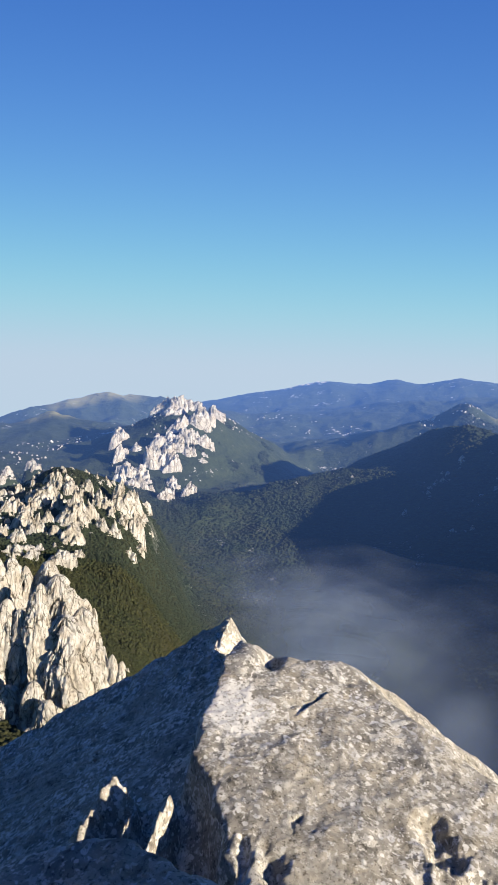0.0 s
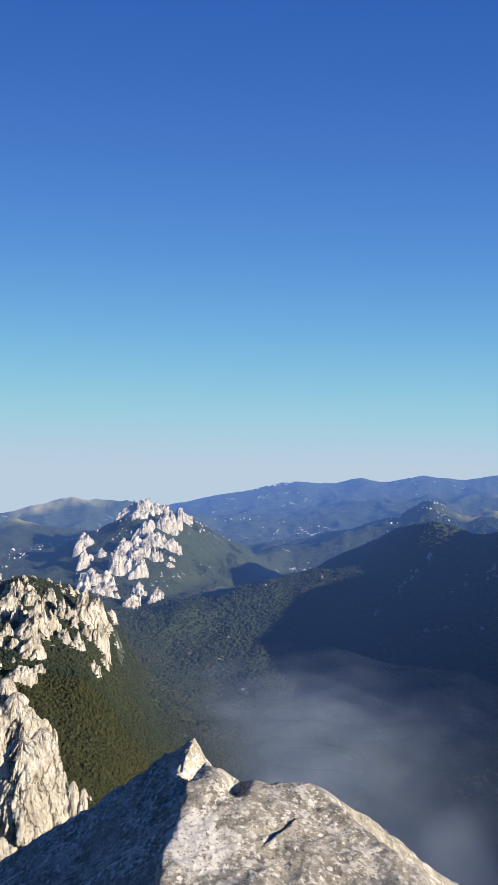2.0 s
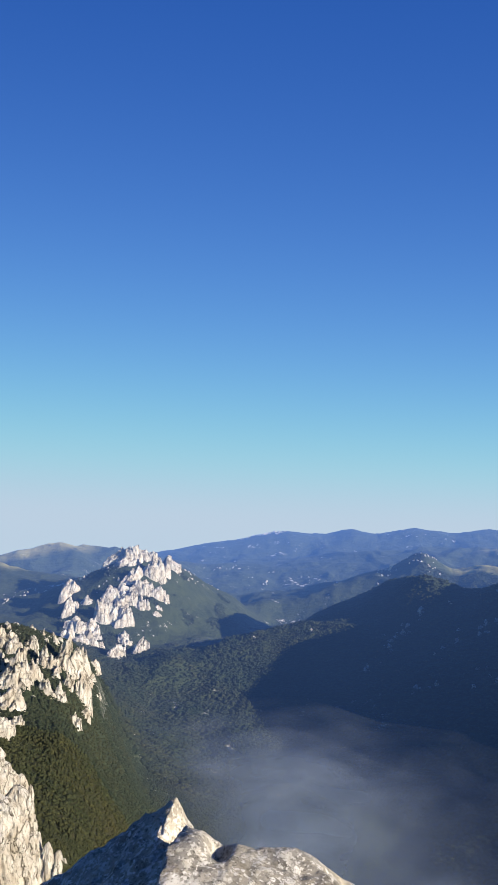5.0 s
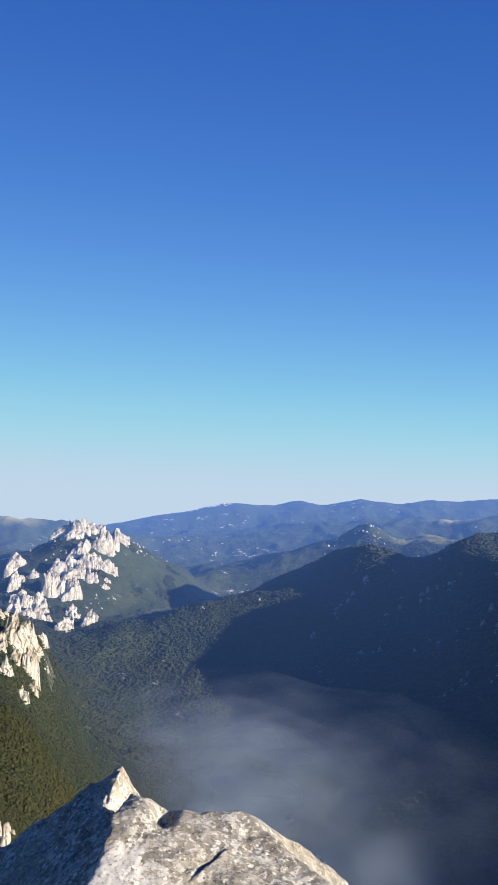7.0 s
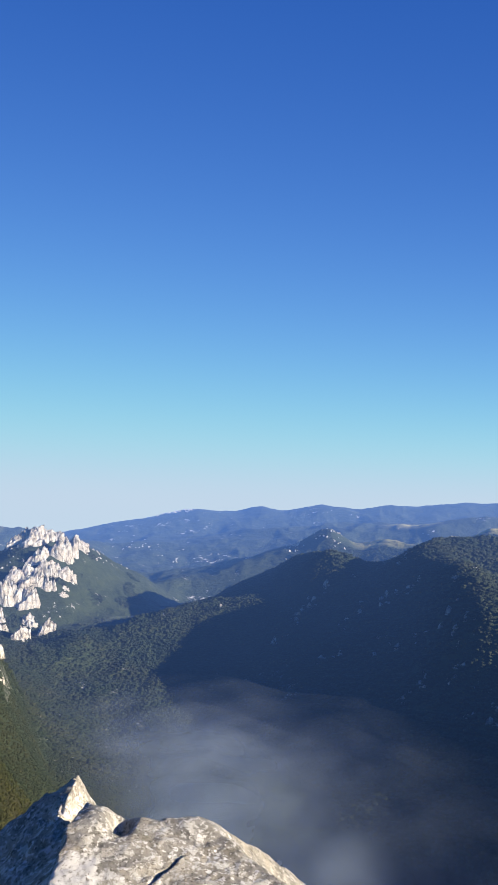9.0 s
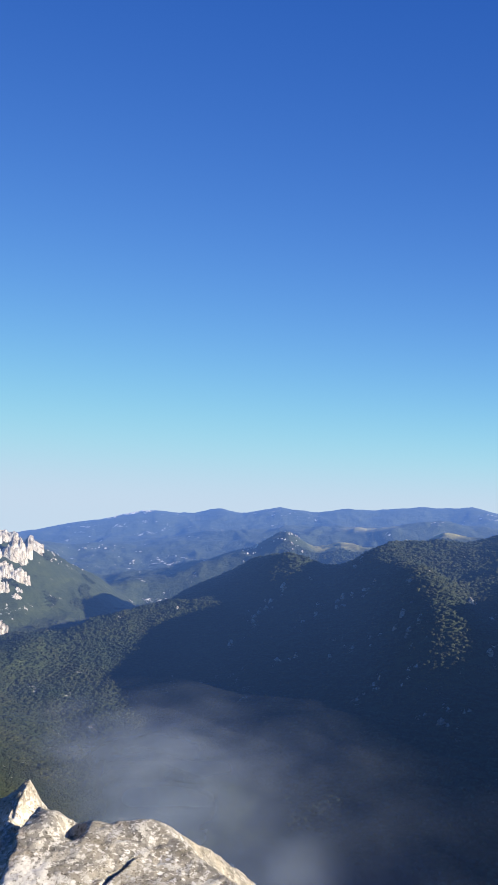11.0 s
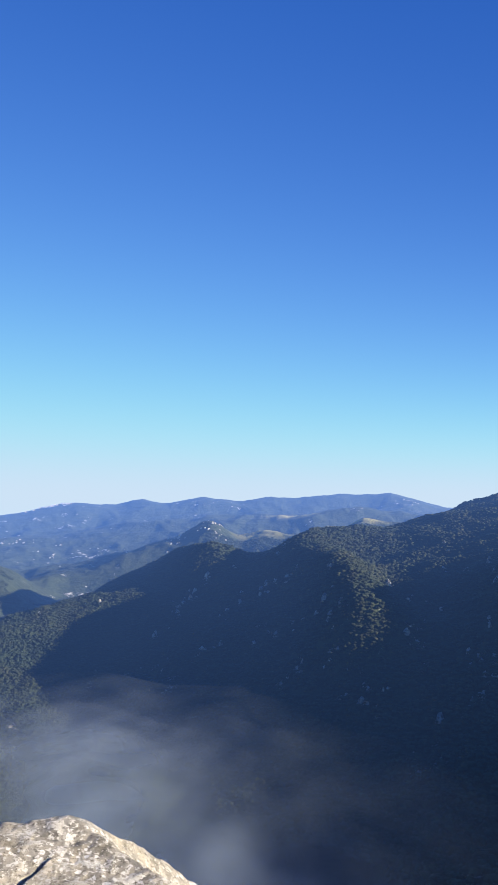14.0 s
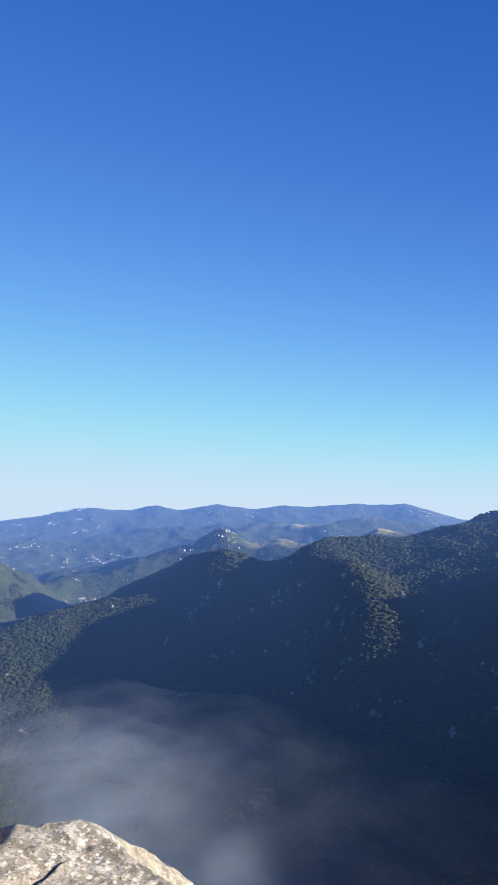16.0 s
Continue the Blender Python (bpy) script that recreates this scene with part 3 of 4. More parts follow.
# ---- limestone crags ----
def crag_mesh(wide, deep, height, seed, n=30, cells=14, mat=None, root=0.4, taper=0.34):
    """A fluted karst crag: steep blocks parted by clefts, high in the middle, its foot reaching below z = 0."""
    rng = np.random.default_rng(seed)
    u, v = np.meshgrid(np.linspace(-1.4, 1.4, n), np.linspace(-1.4, 1.4, n))
    s = 1.0 / math.sqrt(cells)
    wu, wv = u + 0.14 * fbm(u * 2.1 + seed, v * 2.1, 3, seed), v + 0.14 * fbm(u * 2.1, v * 2.1 - seed, 3, seed + 5)
    px, py = rng.uniform(-1.05, 1.05, cells * 2), rng.uniform(-1.05, 1.05, cells * 2)
    env = np.clip(1 - np.hypot(px * rng.uniform(0.8, 1.1), py) ** 1.6, 0, 1) ** 0.6 + 0.12
    top = env * rng.uniform(0.55, 1.12, len(px))
    d = np.hypot(wu[..., None] - px, wv[..., None] - py)
    order = np.argsort(d, -1)[..., :2]
    f1, f2 = np.take_along_axis(d, order[..., :1], -1)[..., 0], np.take_along_axis(d, order[..., 1:], -1)[..., 0]
    own, other = top[order[..., 0]], top[order[..., 1]]
    cleft = smooth(0.0, 0.30 * s, f2 - f1)
    z = own * (1 - taper * np.clip(f1 / s, 0, 1.5) ** 1.5)
    z = z * cleft + (1 - cleft) * np.minimum(z, 0.78 * np.minimum(own, other))
    z = z + 0.085 * ridged(u * 5 + seed, v * 5, 4, seed + 2) * (z > 0.1)
    rho = np.hypot(u, v) + 0.16 * fbm(u * 2.5 - seed, v * 2.5, 3, seed + 7)
    peak = rng.uniform(-0.3, 0.3, 2)
    cone = np.clip(1.08 - 1.05 * np.hypot(u - peak[0], v - peak[1]) + 0.20 * ridged(u * 2.3 + seed, v * 2.3, 4, seed + 9), 0, 1.15)
    z = np.where(z > 0.02, 0.42 * z + 0.58 * np.minimum(cone, 0.25 + 1.1 * z), z)
    z = np.where(rho > 1.0, np.minimum(z, 0.3), z) - (root + 0.6) * smooth(0.84, 1.3, rho)
    z = np.maximum(z, -root)
    k = 0.12 * np.clip(z + 0.1, 0, 1)
    x = u + 0.16 * np.clip(z, 0, 1) + k * fbm(u * 3 + z * 2.2, v * 3 + z * 4.0, 5, seed + 11, 0.6)
    y = v + k * fbm(u * 3 - z * 2.2 + 9, v * 3 + z * 4.0, 5, seed + 13, 0.6)
    lean = rng.uniform(-0.12, 0.12, 2) * height
    vert = np.stack([x * wide / 2 + lean[0] * z, y * deep / 2 + lean[1] * z, z * height], -1).reshape(-1, 3)
    f = grid_faces(n, n)
    low = vert[:, 2].reshape(-1) <= -(root - 0.01) * height
    f = f[~low[f].all(1)]
    return mesh_from("rock_crag", vert, f, mat or SPIRE_MAT)


def nearest_two(p, centres):
    """For each place the nearest centre, and how far the second one is beyond it."""
    d = ((p[..., None, :] - centres) ** 2).sum(-1)
    own = d.argmin(-1)
    f1 = np.take_along_axis(d, own[..., None], -1)[..., 0]
    np.put_along_axis(d, own[..., None], 1e9, -1)
    return own, np.sqrt(d.min(-1)) - np.sqrt(f1)


def tower_mesh(wide, deep, height, seed, pointed=0.5, rows=64, cols=84, mat=None):
    """A limestone tower of upright angular blocks parted by cracks, with a flared foot; it stands on z = 0."""
    rng = np.random.default_rng(seed)
    t = np.linspace(-0.3, 1.0, rows)[:, None] + np.zeros((1, cols))
    a = np.linspace(0, 2 * np.pi, cols, endpoint=False)[None, :] + np.zeros((rows, 1))
    up = np.clip(t, 0, 1)
    body = (1 - up ** (3.4 - 1.8 * pointed)) ** (0.50 + 0.3 * pointed) * (1 - 0.10 * up)
    foot = 1 + 0.30 * np.clip(0.25 - t, 0, 1) / 0.25
    ca, sa = np.cos(a), np.sin(a)
    tall = 2 * height / wide
    lobes = 1 + 0.12 * np.sin(2 * a + rng.uniform(0, 6.3)) + 0.10 * np.sin(3 * a + rng.uniform(0, 6.3) + 1.5 * t)
    p = np.stack([body * foot * lobes * ca, body * foot * lobes * sa, t * tall], -1)
    warp = np.stack([fbm(p[..., 0] * 1.6 + seed, p[..., 2] * 0.9 + p[..., 1], 3, seed + k) for k in range(3)], -1)
    move = np.zeros(t.shape)
    for count, stretch, push, tilt, cut, width in ((9 + int(3 * tall), 0.30, 0.17, 0.30, 0.22, 0.05), (90 + int(18 * tall), 0.26, 0.07, 0.42, 0.10, 0.035)):
        c = np.stack([rng.uniform(-1.1, 1.1, count), rng.uniform(-1.1, 1.1, count), rng.uniform(-0.3, 1.0, count) * tall], -1)
        k = np.array([1.0, 1.0, stretch])
        skew = np.array([0.25 * rng.uniform(-1, 1), 0.25 * rng.uniform(-1, 1)])
        q = p + 0.16 * warp
        q[..., :2] += skew * q[..., 2:] * stretch
        c2 = c.copy()
        c2[:, :2] += skew * c2[:, 2:] * stretch
        own, gap = nearest_two(q * k, c2 * k)
        lean = rng.uniform(-1, 1, (count, 3)) * np.array([tilt, tilt, tilt * 0.15])
        move = move + push * rng.uniform(-1, 1, count)[own] + (lean[own] * (p - c[own])).sum(-1) * 0.5
        move = move - cut * np.exp(-(gap / width) ** 2) * smooth(-0.5, 0.1, warp[..., 0])
    move = move + 0.07 * fbm(ca * 2.5 + seed, t * tall * 2.0 + sa * 2.5, 5, seed + 3, 0.65) + 0.075 * ridged(ca * 9 + 0.5 * t * tall, t * tall * 1.3 + sa * 9, 4, seed + 4)
    rad = body * foot * lobes * np.clip(1 + move, 0.25, 1.7)
    lean = rng.uniform(-0.06, 0.06, 2)
    x = 0.5 * wide * rad * ca + lean[0] * height * t
    y = 0.5 * deep * rad * sa + lean[1] * height * t
    z = height * (t + 0.10 * up * (1 - up) * np.clip(move, -0.6, 0.6))
    v = np.stack([x, y, z], -1).reshape(-1, 3)
    return mesh_from("rock_crag", v, grid_faces(rows, cols, True), mat or SPIRE_MAT)


CRAG_SEED = 0


def height_at(x, y):
    return float(land_z(np.array([x]), np.array([y]))[0])


def crag(az, r, top, wide_deg, high_deg, detail=48, label="pale fluted limestone crag on the wooded slope", group="karst crags", pointed=0.6, mat=None, spread=1.5):
    """A crag whose top stands at that angle above eye level; it goes down to the land."""
    global CRAG_SEED
    CRAG_SEED += 1
    x, y, foot, high, wide = crag_foot(az, r, top, wide_deg, high_deg)
    seen = high - foot
    foot = min(foot, height_at(x, y) + 0.05 * seen)
    if mat is None:
        me = crag_mesh(wide * spread, wide * random.uniform(0.8, 1.1), (high - foot) / 0.97, CRAG_SEED, detail, 12, FAR_ROCK_MAT if r > 1200 else None, 0.8, 0.55)
    else:
        wide *= 1.12 * min((high - foot) / seen, 2.2) ** 0.5
        me = tower_mesh(wide, wide * random.uniform(0.75, 1.05), (high - foot) / 0.99, CRAG_SEED, pointed, detail, int(detail * 1.1), mat)
    ob = new("rock_crag", me)
    ob.matrix_world = pose(x, y, foot, 0, 0, -az + random.uniform(-25, 25))
    return tagged(ob, label, "rock crag", group)


# the big buttress below the summit, and the pillars round it
MAIN_BUTTRESS = ((-23.8, 200, -17.4, 4.7, 8.52), (-22.5, 208, -16.9, 2.9, 8.02), (-21.4, 198, -21.19, 1.91, 4.24), (-26.3, 255, -14.7, 1.54, 4.66), (-25.5, 285, -13.01, 2.29, 4.3), (-24.5, 275, -14.07, 2.13, 3.62), (-27, 285, -13.29, 1.62, 4.47), (-28.2, 280, -12.59, 1.77, 4.9), (-29.4, 275, -12.2, 1.74, 5.31), (-30.3, 275, -12.37, 2.15, 5.27), (-28.4, 262, -15.62, 1.33, 2.41), (-27.3, 258, -16.5, 1.17, 1.76), (-23.7, 268, -16.3, 1.4, 1.8))
SIDE_PILLARS = ((-27.8, 215, -18.96, 1.61, 4.22), (-29.3, 212, -19.03, 1.58, 4.99), (-26.3, 196, -22.08, 1.64, 2.49), (-28.4, 205, -22.29, 2.23, 2.45), (-25.4, 188, -23.64, 1.85, 2.45), (-19, 240, -21.46, 0.83, 1.73), (-20.2, 242, -20.69, 0.92, 2.17), (-20.7, 246, -20.05, 0.72, 1.54), (-21.9, 300, -16.03, 1.14, 1.36), (-21.3, 298, -16.88, 0.67, 0.73), (-19.7, 236, -21.94, 0.68, 1.12))
for row in MAIN_BUTTRESS + SIDE_PILLARS:
    crag(*row, int(min(max(row[3] * 55, 60), 170)), "tall pale limestone buttress with vertical flutes and cracks", "buttresses below the summit", random.uniform(0.0, 0.25), BUTTRESS_MAT)

# crags along the near ridge
for row in NEAR_RIDGE + RIDGE_FOOT + RIDGE_TOPS:
    crag(*row, 44)

# the castle of towers across the basin
for row in CROWN + EAST_WALL + KEEP + KEEP_FOOT:
    crag(*row, 40, "great pale limestone tower of a castle-like crag", "castle crag towers", spread=1.7)
for row in PILLARS + STRAYS:
    crag(*row, 40, spread=1.7)

# small crags strewn over the slopes, a few shapes each turned and sized
SMALL = [crag_mesh(1.0, 0.75, 0.62 + 0.10 * (k % 4), 500 + k, 24, 7) for k in range(10)]
TINY = [crag_mesh(1.0, 0.75, 0.55 + 0.10 * (k % 4), 600 + k, 15, 5) for k in range(8)]
rng = np.random.default_rng(4)


def scatter_crags(count, az0, az1, r0, r1, lo, hi, keep, label, joined=False, flat=1.0, mat=None):
    made, vs, fs, total = 0, [], [], 0
    while made < count:
        az, r = rng.uniform(az0, az1), math.sqrt(rng.uniform(r0 * r0, r1 * r1))
        if not keep(az, r):
            continue
        if joined and height_at(r * math.sin(radians(az)), r * math.cos(radians(az))) < -262:
            continue
        made += 1
        w = lo + (hi - lo) * rng.uniform(0, 1) ** 1.8
        x, y = r * math.sin(radians(az)), r * math.cos(radians(az))
        me = (TINY if joined else SMALL)[int(rng.integers(8))]
        m = pose(x, y, height_at(x, y) - 0.1 * w, rng.uniform(-8, 8), rng.uniform(-8, 8), rng.uniform(0, 360)) @ Matrix.Diagonal((w, w * rng.uniform(0.7, 1.2), w * rng.uniform(0.6, 1.5) * flat, 1))
        if joined:
            co, ix = np.empty(len(me.vertices) * 3), np.empty(len(me.loops), np.int32)
            me.vertices.foreach_get("co", co)
            me.loops.foreach_get("vertex_index", ix)
            k = np.array(m)
            vs.append(co.reshape(-1, 3) @ k[:3, :3].T + k[:3, 3])
            fs.append(ix.reshape(-1, 4) + total)
            total += len(me.vertices)
            continue
        ob = new("rock_crag", me)
        ob.matrix_world = m
        tagged(ob, label, "rock crag", "small crags")
    if joined:
        tagged(new("rock_outcrops", mesh_from("rock_outcrops", np.concatenate(vs), np.concatenate(fs), mat or (FAR_ROCK_MAT if r0 > 900 else SPIRE_MAT))), label, "outcrops", kind="stuff")


def patchy(size, seed, least):
    def keep(az, r):
        x, y = r * math.sin(radians(az)), r * math.cos(radians(az))
        return float(vnoise(np.array([x / size]), np.array([y / size]), seed)[0]) > least
    return keep


on_ridge = patchy(45, 3, -0.2)
below = lambda az, r: on_ridge(az, r) and r > 430 + (az + 32) * 22
scatter_crags(90, -32, -16.4, 430, 830, 5, 13, below, "small pale limestone crag among trees")
scatter_crags(36, -32, -18, 190, 430, 2.0, 7, patchy(30, 9, -0.1), "pale limestone outcrop between bushes")
scatter_crags(300, -32, -16.4, 430, 830, 3, 9, below, "strewn pale limestone blocks along the ridge", True)
scatter_crags(380, -32, -7, 1680, 2500, 3, 10, patchy(90, 8, 0.2), "pale limestone outcrops in the far basin", True)
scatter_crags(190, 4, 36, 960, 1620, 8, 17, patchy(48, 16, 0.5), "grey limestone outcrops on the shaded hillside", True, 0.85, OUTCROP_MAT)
scatter_crags(4, -4, 3, 1480, 1640, 6, 12, lambda az, r: r > 1560, "pale limestone outcrops in the forest", True)
scatter_crags(70, 6.5, 12.2, 2420, 2660, 5, 13, patchy(40, 6, -0.1), "pale limestone outcrops on the rocky cone", True)
scatter_crags(110, -5.5, -1.2, 4330, 4450, 10, 34, patchy(60, 7, 0.0), "white limestone ledges on the far skyline", True, 0.35)
scatter_crags(70, -9, 2, 2900, 4100, 6, 18, patchy(200, 12, 0.25), "pale limestone ledges of the far range", True, 0.4)


# ---- woods ----
def woods(name, az0, az1, r0, r1, spacing, size, detail, keep, seed, label, mat=None, high=1.0):
    """Crowns of a forest, each a ragged clump, joined."""
    rng = np.random.default_rng(seed)
    area = radians(az1 - az0) / 2 * (r1**2 - r0**2)
    n = int(area / spacing**2)
    az = np.radians(rng.uniform(az0, az1, n))
    r = np.sqrt(rng.uniform(r0**2, r1**2, n))
    x, y = r * np.sin(az), r * np.cos(az)
    k = keep(np.degrees(az), r, x, y)
    x, y = x[k], y[k]
    z = land_z(x, y)
    step = land_z(x + 6, y) - z, land_z(x, y + 6) - z
    k = (z > -338) & (np.hypot(*step) < 6 * 2.4)
    x, y, z = x[k], y[k], z[k]
    n = len(x)
    bm = bmesh.new()
    bmesh.ops.create_icosphere(bm, subdivisions=detail, radius=1.0)
    bv = np.array([v.co[:] for v in bm.verts])
    bf = np.array([[v.index for v in f.verts] for f in bm.faces])
    bm.free()
    bf = bf[(bv[bf][..., 2].mean(1) > 0.0)]
    s = size * rng.uniform(0.6, 1.25, n)
    tall = rng.uniform(0.75, 1.25, n)
    v = np.repeat(bv[None], n, 0)
    v = v * rng.uniform(0.65, 1.25, (n, len(bv), 1))
    turn = rng.uniform(0, 6.283, n)
    c, d = np.cos(turn)[:, None], np.sin(turn)[:, None]
    vx, vy = v[..., 0] * c - v[..., 1] * d, v[..., 0] * d + v[..., 1] * c
    vz = v[..., 2] * tall[:, None] * high
    out = np.stack([x[:, None] + vx * s[:, None] / 2, y[:, None] + vy * s[:, None] / 2, z[:, None] + (vz + 0.55) * s[:, None] / 2], -1)
    f = bf[None] + (np.arange(n) * len(bv))[:, None, None]
    ob = new(name, mesh_from(name, out.reshape(-1, 3), f.reshape(-1, 3), mat or WOODS_MAT))
    return tagged(ob, label, "forest", kind="stuff")


everywhere = lambda az, r, x, y: np.ones(len(r), bool)
thin = lambda az, r, x, y: vnoise(x / 60, y / 60, 31) > -0.8
below_castle = lambda az, r, x, y: (r < 1660) | (az > -2) | (vnoise(x / 40, y / 40, 37) > 0.35)
open_basin = lambda az, r, x, y: vnoise(x / 60, y / 60, 31) > -0.2
woods("forest", -33, -2, 110, 430, 1.1, 1.7, 1, thin, 1, "dense mixed forest on the sunlit slope")
woods("forest", -33, -2, 430, SPLIT, 2.0, 2.6, 1, thin, 2, "dense mixed forest below the crags")
woods("far_forest", -33, -2, SPLIT, 950, 2.3, 3.2, 1, thin, 8, "dense mixed forest along the ridge", FAR_WOODS_MAT, 0.8)
woods("far_forest", -20, 10, 950, 2150, 4.3, 7.6, 1, below_castle, 6, "dense green forest on a rounded hill", FAR_WOODS_MAT, 0.55)
woods("far_forest", 10, 41, 640, 2500, 5.4, 9.6, 1, everywhere, 7, "dark forest on the shaded mountainside", FAR_WOODS_MAT, 0.6)
woods("far_forest", -33, -20, 950, 1700, 6, 5.5, 1, open_basin, 5, "scattered trees in the far basin", FAR_WOODS_MAT)


# ---- morning fog in the valley: thin veils one over another ----
def fog_material(seed, density, least, tone):
    m = bpy.data.materials.new("fog")
    m.use_nodes = True
    n, l = m.node_tree.nodes, m.node_tree.links
    n.remove(n["Principled BSDF"])
    p = place(n)
    sep = n.new("ShaderNodeMapping")
    sep.inputs["Location"].default_value = (seed * 371.0, seed * 113.0, 0)
    sep.inputs["Rotation"].default_value = (0, 0, radians(25))
    sep.inputs["Scale"].default_value = (1.0, 0.55, 1.0)
    l.new(p, sep.inputs["Vector"])
    wisps = ramp(n, l, tex_noise(n, l, sep.outputs["Vector"], 0.0058, 6, 0.58, 1.0), [(0.29, (least,) * 3), (0.63, W)])
    uv = n.new("ShaderNodeUVMap")
    xyz = n.new("ShaderNodeSeparateXYZ")
    l.new(uv.outputs["UV"], xyz.inputs["Vector"])
    a = n.new("ShaderNodeMath")
    a.operation = "MULTIPLY"
    l.new(wisps, a.inputs[0])
    l.new(xyz.outputs["X"], a.inputs[1])
    d = n.new("ShaderNodeMath")
    d.operation, d.inputs[1].default_value = "MULTIPLY", density
    l.new(a.outputs[0], d.inputs[0])
    clear, veil, thru, both, out = n.new("ShaderNodeBsdfTransparent"), n.new("ShaderNodeBsdfDiffuse"), n.new("ShaderNodeBsdfTranslucent"), n.new("ShaderNodeMixShader"), n.new("ShaderNodeMixShader")
    veil.inputs["Color"].default_value = thru.inputs["Color"].default_value = (tone * 0.80, tone * 0.98, tone * 1.22, 1)
    l.new(veil.outputs[0], both.inputs[1]), l.new(thru.outputs[0], both.inputs[2])
    l.new(d.outputs[0], out.inputs["Fac"])
    l.new(clear.outputs[0], out.inputs[1]), l.new(both.outputs[0], out.inputs[2])
    l.new(out.outputs[0], n["Material Output"].inputs["Surface"])
    return m


def fog_veil(z0, seed, density, edge, least=0.0, tone=0.6, area=(-620, 780, 120, 1750)):
    """A gently rolling sheet over the valley, that thins out towards its rim; UV x holds how thick it is."""
    x, y = np.meshgrid(np.linspace(area[0], area[1], 90), np.linspace(area[2], area[3], 110))
    z = z0 + 10 * fbm(x / 210, y / 210, 3, seed)
    gap = z - land_z(x, y)
    r, az = np.hypot(x, y), np.degrees(np.arctan2(x, y))
    thick = smooth(0, edge * (1 + 2.5 * smooth(-2, 24, az)), gap)
    if area[3] < 1800:
        thick = thick * (1 - smooth(1150, 1500, r + 16 * np.clip(az + 5, 0, 60) + 10 * np.clip(-9 - az, 0, 60) + 90 * fbm(x / 170, y / 170, 3, seed + 40))) * (1 - 0.85 * smooth(2, 36, az)) * smooth(-18, -12, az)
    else:
        thick = thick * smooth(area[2], area[2] + 120, y) * (1 - smooth(area[3] - 120, area[3], y))
    v = np.stack([x, y, z], -1).reshape(-1, 3)
    f = grid_faces(110, 90)
    t = thick.ravel()
    f = f[(t[f] > 0.003).any(1)]
    me = mesh_from("fog_bank", v, f, fog_material(seed, density, least, tone))
    uv = me.uv_layers.new(name="UVMap")
    loops = np.zeros(len(me.loops), np.int32)
    me.loops.foreach_get("vertex_index", loops)
    uv.data.foreach_set("uv", np.stack([t[loops], 0 * t[loops]], -1).astype(np.float32).ravel())
    ob = new("fog_bank", me)
    ob.visible_shadow = False
    return tagged(ob, "thin grey-blue morning fog drifting in the valley", "fog", kind="stuff")


for k, (z0, density, edge, least, tone) in enumerate(((-340, 0.95, 34, 0.85, 0.62), (-322, 0.75, 32, 0.4, 0.50), (-303, 0.52, 28, 0.08, 0.40), (-283, 0.35, 28, 0.0, 0.35), (-262, 0.23, 28, 0.0, 0.33))):
    fog_veil(z0, k + 1, density, edge, least, tone)
fog_veil(-199, 9, 0.45, 12, 0.3, 0.36, (-470, -60, 1640, 2100))





# ---- the summit rock ----
def softmin(a, b, k):
    h = np.clip(0.5 + 0.5 * (b - a) / k, 0, 1)
    return b + (a - b) * h - k * h * (1 - h)


def line_side(x, y, x0, y0, x1, y1):
    """Metres to the right of the line from the first place to the second."""
    l = math.hypot(x1 - x0, y1 - y0)
    return ((x - x0) * (y1 - y0) - (y - y0) * (x1 - x0)) / l


def dent(x, y, cx, cy, sx, sy, turn=0.0):
    c, s = math.cos(radians(turn)), math.sin(radians(turn))
    u, v = (x - cx) * c + (y - cy) * s, -(x - cx) * s + (y - cy) * c
    return np.exp(-(u / sx) ** 2 - (v / sy) ** 2)


def ridge_line(x, y, x0, y0, x1, y1, wide_left, wide_right):
    """1 on a short line, falling straight to 0 at either side and round its ends."""
    l = math.hypot(x1 - x0, y1 - y0)
    t = ((x - x0) * (x1 - x0) + (y - y0) * (y1 - y0)) / l / l
    side = line_side(x, y, x0, y0, x1, y1)
    w = np.where(side > 0, wide_right, wide_left)
    return np.clip(1 - np.abs(side) / w, 0, 1) * smooth(-0.12, 0.10, t) * (1 - smooth(0.75, 1.12, t))


